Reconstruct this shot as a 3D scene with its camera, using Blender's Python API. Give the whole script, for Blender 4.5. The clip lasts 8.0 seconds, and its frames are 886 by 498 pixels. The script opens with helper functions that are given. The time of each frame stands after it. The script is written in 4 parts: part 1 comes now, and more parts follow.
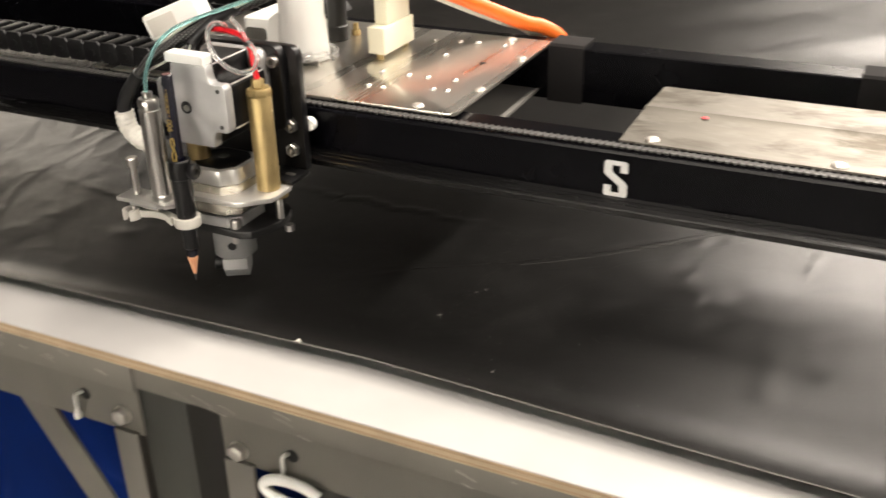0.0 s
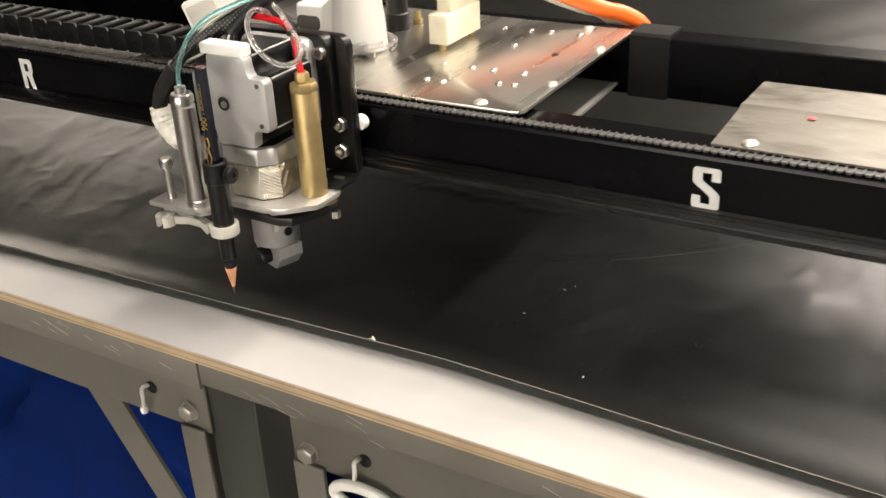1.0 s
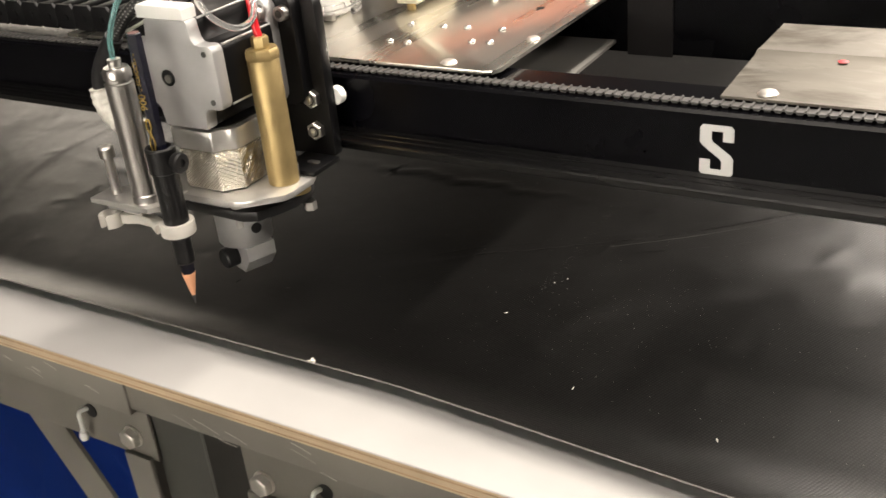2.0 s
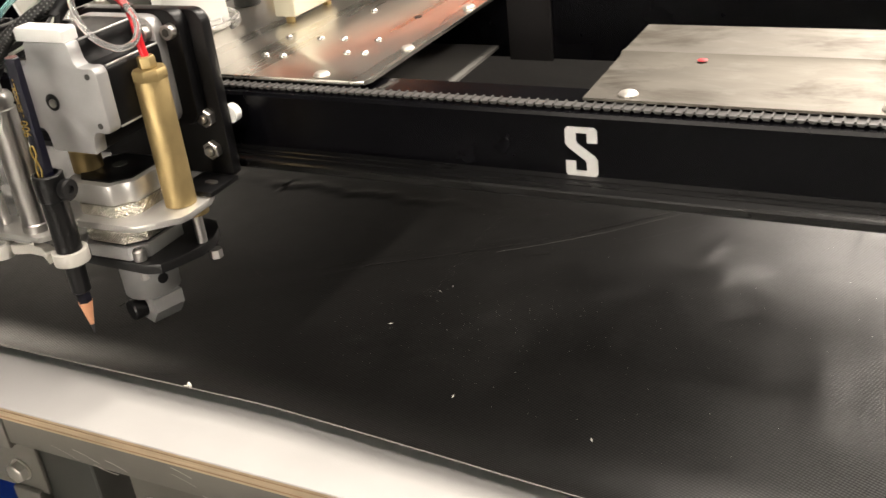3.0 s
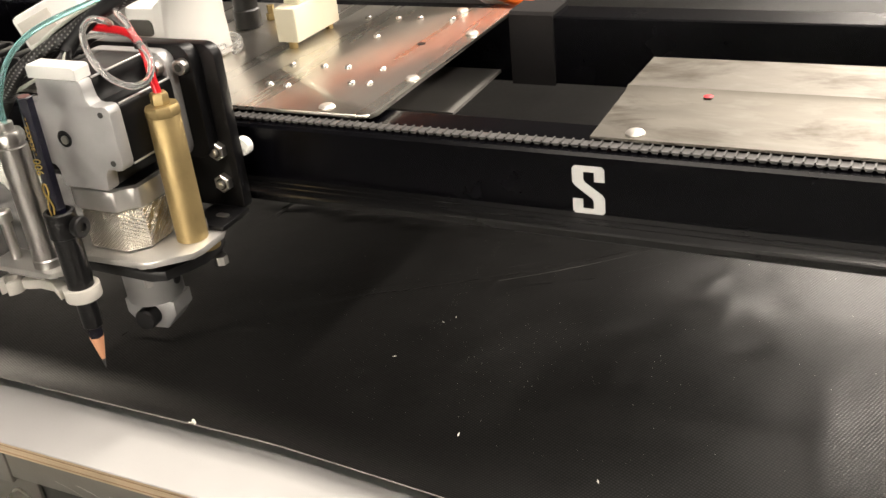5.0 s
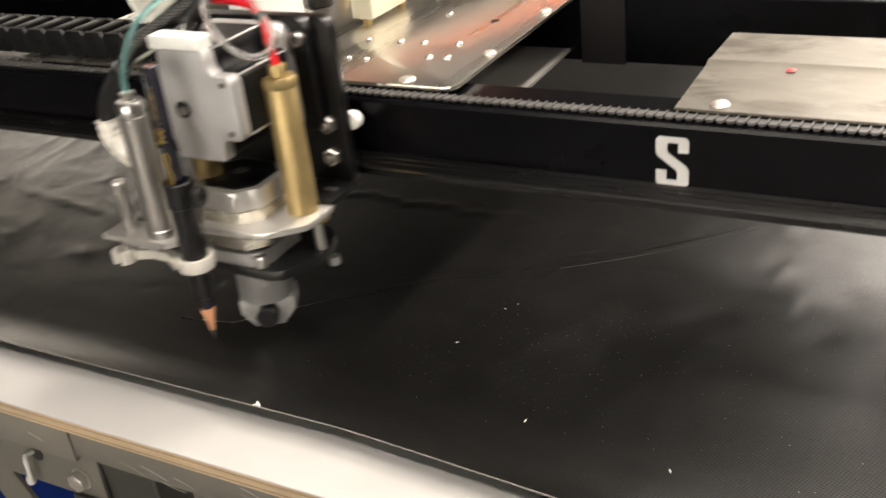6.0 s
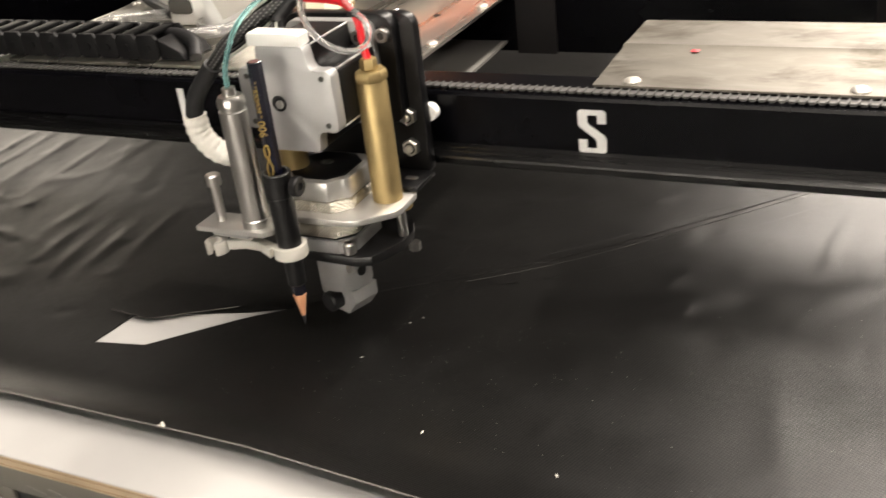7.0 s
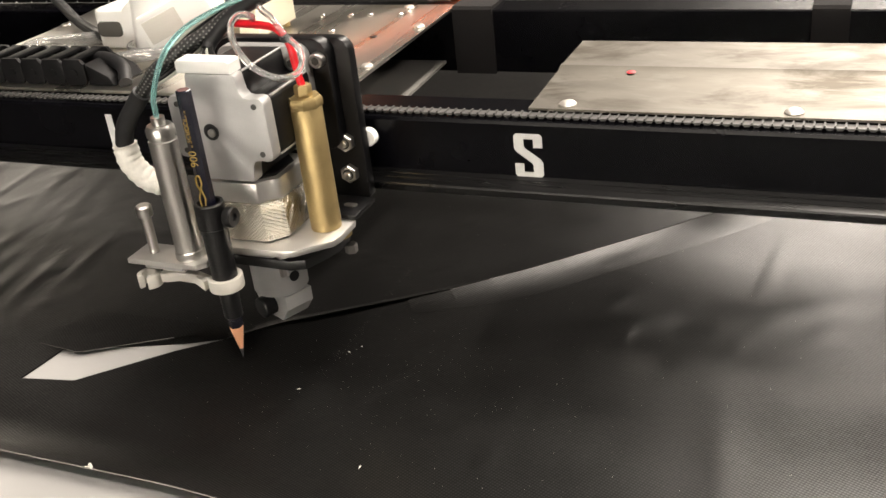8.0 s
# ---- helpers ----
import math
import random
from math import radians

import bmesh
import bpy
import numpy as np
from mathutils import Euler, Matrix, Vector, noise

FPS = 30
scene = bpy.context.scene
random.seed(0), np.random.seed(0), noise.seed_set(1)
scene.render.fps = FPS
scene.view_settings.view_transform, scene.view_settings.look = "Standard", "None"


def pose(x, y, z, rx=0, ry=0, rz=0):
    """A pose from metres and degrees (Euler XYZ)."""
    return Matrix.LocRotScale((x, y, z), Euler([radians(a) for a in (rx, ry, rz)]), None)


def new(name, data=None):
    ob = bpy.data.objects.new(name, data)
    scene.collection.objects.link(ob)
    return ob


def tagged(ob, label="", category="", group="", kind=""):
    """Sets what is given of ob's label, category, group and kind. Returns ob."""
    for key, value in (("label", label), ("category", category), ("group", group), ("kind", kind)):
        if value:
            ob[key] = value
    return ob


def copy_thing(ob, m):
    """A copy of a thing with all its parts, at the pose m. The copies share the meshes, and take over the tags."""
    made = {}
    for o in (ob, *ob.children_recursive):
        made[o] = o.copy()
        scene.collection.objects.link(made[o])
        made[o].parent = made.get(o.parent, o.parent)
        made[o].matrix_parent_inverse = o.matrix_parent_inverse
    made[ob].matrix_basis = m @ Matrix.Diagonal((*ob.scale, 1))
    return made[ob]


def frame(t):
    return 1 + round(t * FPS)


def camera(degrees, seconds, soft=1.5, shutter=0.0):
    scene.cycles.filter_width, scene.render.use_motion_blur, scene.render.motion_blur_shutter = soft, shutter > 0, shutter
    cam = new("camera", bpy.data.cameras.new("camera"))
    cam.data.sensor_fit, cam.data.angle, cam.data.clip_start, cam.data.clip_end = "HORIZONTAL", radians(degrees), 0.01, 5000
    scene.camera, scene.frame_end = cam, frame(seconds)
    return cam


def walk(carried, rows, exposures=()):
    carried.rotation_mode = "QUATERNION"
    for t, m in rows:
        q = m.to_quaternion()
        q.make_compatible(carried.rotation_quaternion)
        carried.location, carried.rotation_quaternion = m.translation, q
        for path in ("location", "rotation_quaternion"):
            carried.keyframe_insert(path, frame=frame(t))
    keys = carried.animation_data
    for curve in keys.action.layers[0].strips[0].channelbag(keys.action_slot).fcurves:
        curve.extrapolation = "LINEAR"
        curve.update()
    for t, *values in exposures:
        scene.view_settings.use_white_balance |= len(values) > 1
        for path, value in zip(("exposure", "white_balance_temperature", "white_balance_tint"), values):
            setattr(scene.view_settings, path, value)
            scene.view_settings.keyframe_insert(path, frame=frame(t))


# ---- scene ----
cam = camera(47.47, 8.0, shutter=0.5)
walk(cam, [
    (0.0, pose(0.3502, -0.4601, 0.3637, 63.08, 1.34, 25.71)),
    (0.1, pose(0.3474, -0.461, 0.3608, 63.03, 1.54, 26.72)),
    (0.3, pose(0.3436, -0.4622, 0.3568, 62.95, 1.82, 28.05)),
    (0.5, pose(0.3419, -0.4626, 0.3551, 62.92, 1.93, 28.6)),
    (1.0, pose(0.3238, -0.422, 0.3419, 62.7, 2.57, 29.92)),
    (1.2, pose(0.314, -0.3974, 0.3281, 62.57, 3.41, 30.33)),
    (2.3, pose(0.3089, -0.3176, 0.2904, 62.35, 5.83, 29.41)),
    (2.5, pose(0.3207, -0.3141, 0.2912, 62.43, 5.99, 28.19)),
    (3.0, pose(0.3356, -0.3141, 0.291, 62.4, 5.94, 25.94)),
    (3.5, pose(0.3432, -0.3114, 0.2918, 62.0, 5.71, 25.33)),
    (4.0, pose(0.3408, -0.3072, 0.3086, 61.81, 5.46, 25.44)),
    (4.2, pose(0.3347, -0.3051, 0.3137, 61.82, 5.49, 25.51)),
    (5.3, pose(0.3248, -0.3072, 0.3102, 62.06, 5.87, 25.6)),
    (5.5, pose(0.3218, -0.3073, 0.3117, 62.1, 5.89, 26.03)),
    (6.0, pose(0.3089, -0.3128, 0.3055, 61.86, 5.9, 27.44)),
    (6.25, pose(0.317, -0.3135, 0.3066, 61.75, 6.05, 28.25)),
    (6.5, pose(0.3254, -0.3136, 0.3076, 61.79, 6.21, 27.57)),
    (7.0, pose(0.3448, -0.3083, 0.3128, 62.09, 6.27, 24.71)),
    (7.5, pose(0.35, -0.3004, 0.3157, 62.39, 6.14, 22.67)),
    (8.0, pose(0.3484, -0.2923, 0.3148, 62.41, 5.97, 21.92)),
])

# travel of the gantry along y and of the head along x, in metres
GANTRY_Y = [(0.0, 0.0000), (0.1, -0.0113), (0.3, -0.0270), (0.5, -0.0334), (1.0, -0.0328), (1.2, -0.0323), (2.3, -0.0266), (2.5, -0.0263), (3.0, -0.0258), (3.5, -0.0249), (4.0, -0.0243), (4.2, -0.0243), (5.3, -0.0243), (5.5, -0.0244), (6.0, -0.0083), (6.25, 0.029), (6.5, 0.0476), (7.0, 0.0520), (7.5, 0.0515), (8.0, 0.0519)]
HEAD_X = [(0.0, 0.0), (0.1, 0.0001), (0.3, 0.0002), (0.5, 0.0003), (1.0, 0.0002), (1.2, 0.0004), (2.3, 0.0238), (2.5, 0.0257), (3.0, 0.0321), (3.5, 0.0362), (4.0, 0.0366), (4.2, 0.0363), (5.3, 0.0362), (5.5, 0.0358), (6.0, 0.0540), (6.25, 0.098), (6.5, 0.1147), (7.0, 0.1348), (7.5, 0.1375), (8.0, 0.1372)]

scene.view_settings.exposure = 0.08
# ceiling lights, some added as unseen fill: x, y, width, depth, watts
LAMPS = ((0.56, 1.75, 0.12, 1.2, 84), (0.3, 3.75, 0.7, 1.2, 115), (0.5, 5.7, 0.16, 1.2, 14), (2.6, 1.9, 0.3, 1.2, 90), (2.6, 4.0, 0.3, 1.2, 55),
         (-4.9, 4.1, 1.3, 0.9, 22), (-4.9, 5.9, 1.3, 0.9, 10), (0.15, 1.05, 0.16, 0.6, 6), (1.9, 0.2, 0.3, 1.2, 30), (0.52, 0.4, 0.3, 1.0, 26), (0.2, -0.75, 1.4, 0.3, 24))
FRONT_FILL_POWER = 1380
WEST_POWER = 250
LIP_RISE, LIP_BOW, REAR_BOW = 3.5, 3.3, 2.4
FAB_ROUGH, FAB_SPEC, LAM_ROUGH = 0.30, 0.27, 0.4

# ---------------------------------------------------------------- light
world = bpy.data.worlds.new("room_air")
scene.world = world
world.use_nodes = True
world.node_tree.nodes["Background"].inputs[0].default_value = (0.9, 0.92, 1.0, 1)
world.node_tree.nodes["Background"].inputs[1].default_value = 0.04


def overhead_light(x, y, z, w, d, power, colour=(1.0, 0.895, 0.785)):
    data = bpy.data.lights.new("ceiling_and_fill_light", "AREA")
    data.shape, data.size, data.size_y, data.energy, data.color = "RECTANGLE", w, d, power, colour
    ob = new("ceiling_and_fill_light", data)
    ob.matrix_world = pose(x, y, z)
    return ob


for x, y, w, d, power in LAMPS:
    overhead_light(x, y, 1.78, w, d, power)

# unseen fill light behind the camera, added to brighten front faces
data = bpy.data.lights.new("front_fill_light", "AREA")
data.shape, data.size, data.size_y, data.energy, data.color = "RECTANGLE", 4.4, 1.5, FRONT_FILL_POWER, (1.0, 0.94, 0.865)
new("front_fill_light", data).matrix_world = pose(0.6, -6.9, 0.95, 90, 0, 180)

# unseen low light by the west wall's far corner, added for the left cloth's sheen
data = bpy.data.lights.new("west_sheen_light", "AREA")
data.shape, data.size, data.size_y, data.energy, data.color = "RECTANGLE", 2.5, 1.5, WEST_POWER, (1.0, 0.90, 0.78)
new("west_sheen_light", data).matrix_world = pose(-6.9, 5.6, 0.9, 90, 0, 90)

# ---------------------------------------------------------------- tools, in millimetres
MM = 0.001


def bm_new():
    return bmesh.new()


def add_box(bm, x0, x1, y0, y1, z0, z1, bevel=0.0, seg=2):
    m = Matrix.Translation(((x0 + x1) / 2, (y0 + y1) / 2, (z0 + z1) / 2)) @ Matrix.Diagonal((x1 - x0, y1 - y0, z1 - z0, 1))
    r = bmesh.ops.create_cube(bm, size=1, matrix=m)
    if bevel:
        edges = {e for v in r["verts"] for e in v.link_edges}
        bmesh.ops.bevel(bm, geom=list(edges), offset=bevel, segments=seg, affect="EDGES", profile=0.5)
    return r


def add_prism(bm, poly, a0, a1, axis="z", bevel=0.0):
    """An extruded outline: poly in (x, y) for z, (x, z) for y, (y, z) for x."""
    def at(u, v, a):
        return {"z": (u, v, a), "y": (u, a, v), "x": (a, u, v)}[axis]
    lo = [bm.verts.new(at(u, v, a0)) for u, v in poly]
    hi = [bm.verts.new(at(u, v, a1)) for u, v in poly]
    faces = [bm.faces.new(lo), bm.faces.new(hi)]
    n = len(poly)
    for i in range(n):
        faces.append(bm.faces.new((lo[i], lo[(i + 1) % n], hi[(i + 1) % n], hi[i])))
    bmesh.ops.recalc_face_normals(bm, faces=faces)
    if bevel:
        edges = [e for f in faces[:2] for e in f.edges]
        bmesh.ops.bevel(bm, geom=edges, offset=bevel, segments=2, affect="EDGES", profile=0.5)


def add_lathe(bm, profile, seg=32, origin=(0, 0, 0), axis="z"):
    """A turned solid: profile of (radius, height) from one end to the other."""
    rings = []
    for r, h in profile:
        ring = []
        for i in range(seg):
            a = 2 * math.pi * (i + 0.5) / seg
            u, v = max(r, 0.01) * math.cos(a), max(r, 0.01) * math.sin(a)
            p = {"z": (u, v, h), "y": (u, h, v), "x": (h, u, v)}[axis]
            ring.append(bm.verts.new(Vector(p) + Vector(origin)))
        rings.append(ring)
    faces = [bm.faces.new(rings[0]), bm.faces.new(rings[-1])]
    for a, b in zip(rings, rings[1:]):
        for i in range(seg):
            faces.append(bm.faces.new((a[i], a[(i + 1) % seg], b[(i + 1) % seg], b[i])))
    bmesh.ops.recalc_face_normals(bm, faces=faces)


def smooth_path(points, n=10):
    """A Catmull-Rom line through the points."""
    p = [Vector(q) for q in points]
    p = [p[0] * 2 - p[1]] + p + [p[-1] * 2 - p[-2]]
    out = []
    for i in range(1, len(p) - 2):
        for k in range(n):
            t = k / n
            a, b, c, d = p[i - 1], p[i], p[i + 1], p[i + 2]
            out.append(0.5 * ((2 * b) + (c - a) * t + (2 * a - 5 * b + 4 * c - d) * t * t + (3 * b - a - 3 * c + d) * t ** 3))
    out.append(p[-2])
    return out


def add_sweep(bm, points, radius, seg=10, n=10, wobble=0.0):
    path = smooth_path(points, n)
    up = Vector((0.13, 0.31, 0.94))
    rings = []
    for i, q in enumerate(path):
        d = (path[min(i + 1, len(path) - 1)] - path[max(i - 1, 0)]).normalized()
        s = d.cross(up).normalized()
        u = s.cross(d)
        r = radius * (1 + wobble * math.sin(i * 1.7))
        rings.append([bm.verts.new(q + (s * math.cos(2 * math.pi * k / seg) + u * math.sin(2 * math.pi * k / seg)) * r) for k in range(seg)])
    faces = [bm.faces.new(rings[0]), bm.faces.new(rings[-1])]
    for a, b in zip(rings, rings[1:]):
        for k in range(seg):
            faces.append(bm.faces.new((a[k], a[(k + 1) % seg], b[(k + 1) % seg], b[k])))
    bmesh.ops.recalc_face_normals(bm, faces=faces)


def rounded(x0, x1, y0, y1, r, n=4):
    """The outline of a rectangle with round corners; r one radius or four (from x0 y0, counter-clockwise)."""
    rs = r if isinstance(r, (tuple, list)) else (r,) * 4
    out = []
    for (cx, cy, a0), q in zip(((x0, y0, 180), (x1, y0, 270), (x1, y1, 0), (x0, y1, 90)), rs):
        q = max(q, 0.01)
        mx, my = cx + (q if cx == x0 else -q), cy + (q if cy == y0 else -q)
        for k in range(n + 1):
            a = radians(a0 + 90 * k / n)
            out.append((mx + q * math.cos(a), my + q * math.sin(a)))
    return out


def chamfered(x0, x1, y0, y1, c):
    return [(x0 + c, y0), (x1 - c, y0), (x1, y0 + c), (x1, y1 - c), (x1 - c, y1), (x0 + c, y1), (x0, y1 - c), (x0, y0 + c)]


def mesh_of(name, bm, material, smooth=35):
    bmesh.ops.scale(bm, vec=(MM, MM, MM), verts=bm.verts)
    data = bpy.data.meshes.new(name)
    bm.to_mesh(data)
    bm.free()
    data.materials.append(material)
    if smooth:
        data.shade_smooth()
        data.set_sharp_from_angle(angle=radians(smooth))
    return data


def part(name, bm, material, parent, label="", smooth=35):
    ob = new(name, mesh_of(name, bm, material, smooth))
    ob.parent = parent
    return tagged(ob, label)


def thing(name, label, category, bm=None, material=None, group="", kind="", smooth=35):
    ob = new(name, mesh_of(name, bm, material, smooth) if bm else None)
    return tagged(ob, label, category, group, kind)


# ---------------------------------------------------------------- materials
def material(name, colour, rough=0.5, metal=0.0, vary=0.15, scale=60.0, bump=0.0, bump_scale=400.0, rough_vary=0.1,
             stretch=(1, 1, 1), coat=0.0, transmission=0.0, specular=0.5, stain=0.0, stain_scale=9.0):
    m = bpy.data.materials.new(name)
    m.use_nodes = True
    nt = m.node_tree
    b = nt.nodes["Principled BSDF"]
    coord = nt.nodes.new("ShaderNodeTexCoord")
    mapping = nt.nodes.new("ShaderNodeMapping")
    mapping.inputs["Scale"].default_value = stretch
    nt.links.new(coord.outputs["Object"], mapping.inputs["Vector"])
    noise_a = nt.nodes.new("ShaderNodeTexNoise")
    noise_a.inputs["Scale"].default_value, noise_a.inputs["Detail"].default_value = scale, 6
    nt.links.new(mapping.outputs[0], noise_a.inputs["Vector"])
    mix = nt.nodes.new("ShaderNodeMix")
    mix.data_type = "RGBA"
    mix.inputs[6].default_value = (*[c * (1 - vary) for c in colour], 1)
    mix.inputs[7].default_value = (*[min(1, c * (1 + vary)) for c in colour], 1)
    nt.links.new(noise_a.outputs["Fac"], mix.inputs[0])
    out = mix.outputs[2]
    if stain:
        noise_b = nt.nodes.new("ShaderNodeTexNoise")
        noise_b.inputs["Scale"].default_value, noise_b.inputs["Detail"].default_value = stain_scale, 8
        nt.links.new(coord.outputs["Object"], noise_b.inputs["Vector"])
        ramp = nt.nodes.new("ShaderNodeMapRange")
        ramp.inputs[1].default_value, ramp.inputs[2].default_value = 0.45, 0.7
        ramp.inputs[3].default_value, ramp.inputs[4].default_value = 0.0, stain
        nt.links.new(noise_b.outputs["Fac"], ramp.inputs[0])
        worn = nt.nodes.new("ShaderNodeMix")
        worn.data_type = "RGBA"
        nt.links.new(ramp.outputs[0], worn.inputs[0])
        nt.links.new(out, worn.inputs[6])
        worn.inputs[7].default_value = (*[c * 0.55 for c in colour], 1)
        out = worn.outputs[2]
    nt.links.new(out, b.inputs["Base Color"])
    rr = nt.nodes.new("ShaderNodeMapRange")
    rr.inputs[3].default_value, rr.inputs[4].default_value = max(0.02, rough - rough_vary), min(1, rough + rough_vary)
    nt.links.new(noise_a.outputs["Fac"], rr.inputs[0])
    nt.links.new(rr.outputs[0], b.inputs["Roughness"])
    b.inputs["Metallic"].default_value = metal
    b.inputs["Specular IOR Level"].default_value = specular
    b.inputs["Coat Weight"].default_value = coat
    b.inputs["Transmission Weight"].default_value = transmission
    if bump:
        fine = nt.nodes.new("ShaderNodeTexNoise")
        fine.inputs["Scale"].default_value, fine.inputs["Detail"].default_value = bump_scale, 4
        nt.links.new(mapping.outputs[0], fine.inputs["Vector"])
        bn = nt.nodes.new("ShaderNodeBump")
        bn.inputs["Strength"].default_value, bn.inputs["Distance"].default_value = bump, 0.0005
        nt.links.new(fine.outputs["Fac"], bn.inputs["Height"])
        nt.links.new(bn.outputs[0], b.inputs["Normal"])
    return m


def vinyl_material():
    """Black coated cloth: a fine weave, soft waves, and pale dust flecks."""
    m = material("black_vinyl", (0.0052, 0.0051, 0.0049), FAB_ROUGH, 0, 0.2, 30, rough_vary=0.05, specular=FAB_SPEC)
    nt = m.node_tree
    b = nt.nodes["Principled BSDF"]
    coord = nt.nodes.new("ShaderNodeTexCoord")
    waves = []
    for turn in (22, 112):
        mp = nt.nodes.new("ShaderNodeMapping")
        mp.inputs["Rotation"].default_value = (0, 0, radians(turn))
        nt.links.new(coord.outputs["Object"], mp.inputs[0])
        w = nt.nodes.new("ShaderNodeTexWave")
        w.inputs["Scale"].default_value, w.inputs["Distortion"].default_value, w.inputs["Detail"].default_value = 205, 0.8, 2
        nt.links.new(mp.outputs[0], w.inputs["Vector"])
        waves.append(w.outputs["Fac"])
    add = nt.nodes.new("ShaderNodeMath")
    add.operation = "ADD"
    nt.links.new(waves[0], add.inputs[0])
    nt.links.new(waves[1], add.inputs[1])
    bn = nt.nodes.new("ShaderNodeBump")
    bn.inputs["Strength"].default_value, bn.inputs["Distance"].default_value = 0.4, 0.0001
    nt.links.new(add.outputs[0], bn.inputs["Height"])
    soft = nt.nodes.new("ShaderNodeTexNoise")
    soft.inputs["Scale"].default_value, soft.inputs["Detail"].default_value = 60, 2.5
    nt.links.new(coord.outputs["Object"], soft.inputs["Vector"])
    bn2 = nt.nodes.new("ShaderNodeBump")
    bn2.inputs["Strength"].default_value, bn2.inputs["Distance"].default_value = 0.2, 0.0008
    nt.links.new(soft.outputs["Fac"], bn2.inputs["Height"])
    nt.links.new(bn.outputs[0], bn2.inputs["Normal"])
    nt.links.new(bn2.outputs[0], b.inputs["Normal"])
    # the raised threads shine, the gaps between them hardly do
    weave = nt.nodes.new("ShaderNodeMath")
    weave.operation = "MULTIPLY"
    nt.links.new(waves[0], weave.inputs[0])
    nt.links.new(waves[1], weave.inputs[1])
    rub = nt.nodes.new("ShaderNodeTexNoise")
    rub.inputs["Scale"].default_value, rub.inputs["Detail"].default_value = 420, 3
    nt.links.new(coord.outputs["Object"], rub.inputs["Vector"])
    both = nt.nodes.new("ShaderNodeMath")
    both.operation = "MULTIPLY_ADD"
    both.inputs[1].default_value = 0.55
    nt.links.new(rub.outputs["Fac"], both.inputs[0])
    nt.links.new(weave.outputs[0], both.inputs[2])
    shine = nt.nodes.new("ShaderNodeMapRange")
    shine.inputs[1].default_value, shine.inputs[2].default_value = 0.2, 0.95
    shine.inputs[3].default_value, shine.inputs[4].default_value = FAB_SPEC * 0.7, FAB_SPEC * 1.45
    nt.links.new(both.outputs[0], shine.inputs[0])
    nt.links.new(shine.outputs[0], b.inputs["Specular IOR Level"])
    cells = nt.nodes.new("ShaderNodeTexVoronoi")
    cells.inputs["Scale"].default_value = 260
    nt.links.new(coord.outputs["Object"], cells.inputs["Vector"])
    near = nt.nodes.new("ShaderNodeMapRange")
    near.inputs[1].default_value, near.inputs[2].default_value, near.inputs[3].default_value, near.inputs[4].default_value = 0.05, 0.12, 1, 0
    nt.links.new(cells.outputs["Distance"], near.inputs[0])
    patchy = nt.nodes.new("ShaderNodeTexNoise")
    patchy.inputs["Scale"].default_value, patchy.inputs["Detail"].default_value = 14, 5
    nt.links.new(coord.outputs["Object"], patchy.inputs["Vector"])
    where = nt.nodes.new("ShaderNodeMapRange")
    where.inputs[1].default_value, where.inputs[2].default_value, where.inputs[3].default_value, where.inputs[4].default_value = 0.5, 0.75, 0, 0.7
    nt.links.new(patchy.outputs["Fac"], where.inputs[0])
    amount = nt.nodes.new("ShaderNodeMath")
    amount.operation = "MULTIPLY"
    nt.links.new(near.outputs[0], amount.inputs[0])
    nt.links.new(where.outputs[0], amount.inputs[1])
    dusty = nt.nodes.new("ShaderNodeMix")
    dusty.data_type = "RGBA"
    dusty.inputs[7].default_value = (0.16, 0.155, 0.14, 1)
    nt.links.new(b.inputs["Base Color"].links[0].from_socket, dusty.inputs[6])
    nt.links.new(amount.outputs[0], dusty.inputs[0])
    nt.links.new(dusty.outputs[2], b.inputs["Base Color"])
    return m


def crossed_waves(nt, scale, turns, distortion=0.0):
    """Two bands of waves that cross; gives both outputs."""
    coord = nt.nodes.new("ShaderNodeTexCoord")
    outs = []
    for rx, ry, rz in turns:
        mp = nt.nodes.new("ShaderNodeMapping")
        mp.inputs["Rotation"].default_value = (radians(rx), radians(ry), radians(rz))
        nt.links.new(coord.outputs["Object"], mp.inputs[0])
        w = nt.nodes.new("ShaderNodeTexWave")
        w.inputs["Scale"].default_value, w.inputs["Distortion"].default_value, w.inputs["Detail"].default_value = scale, distortion, 3
        w.inputs["Detail Scale"].default_value = 1.5
        nt.links.new(mp.outputs[0], w.inputs["Vector"])
        outs.append(w.outputs["Fac"])
    return outs


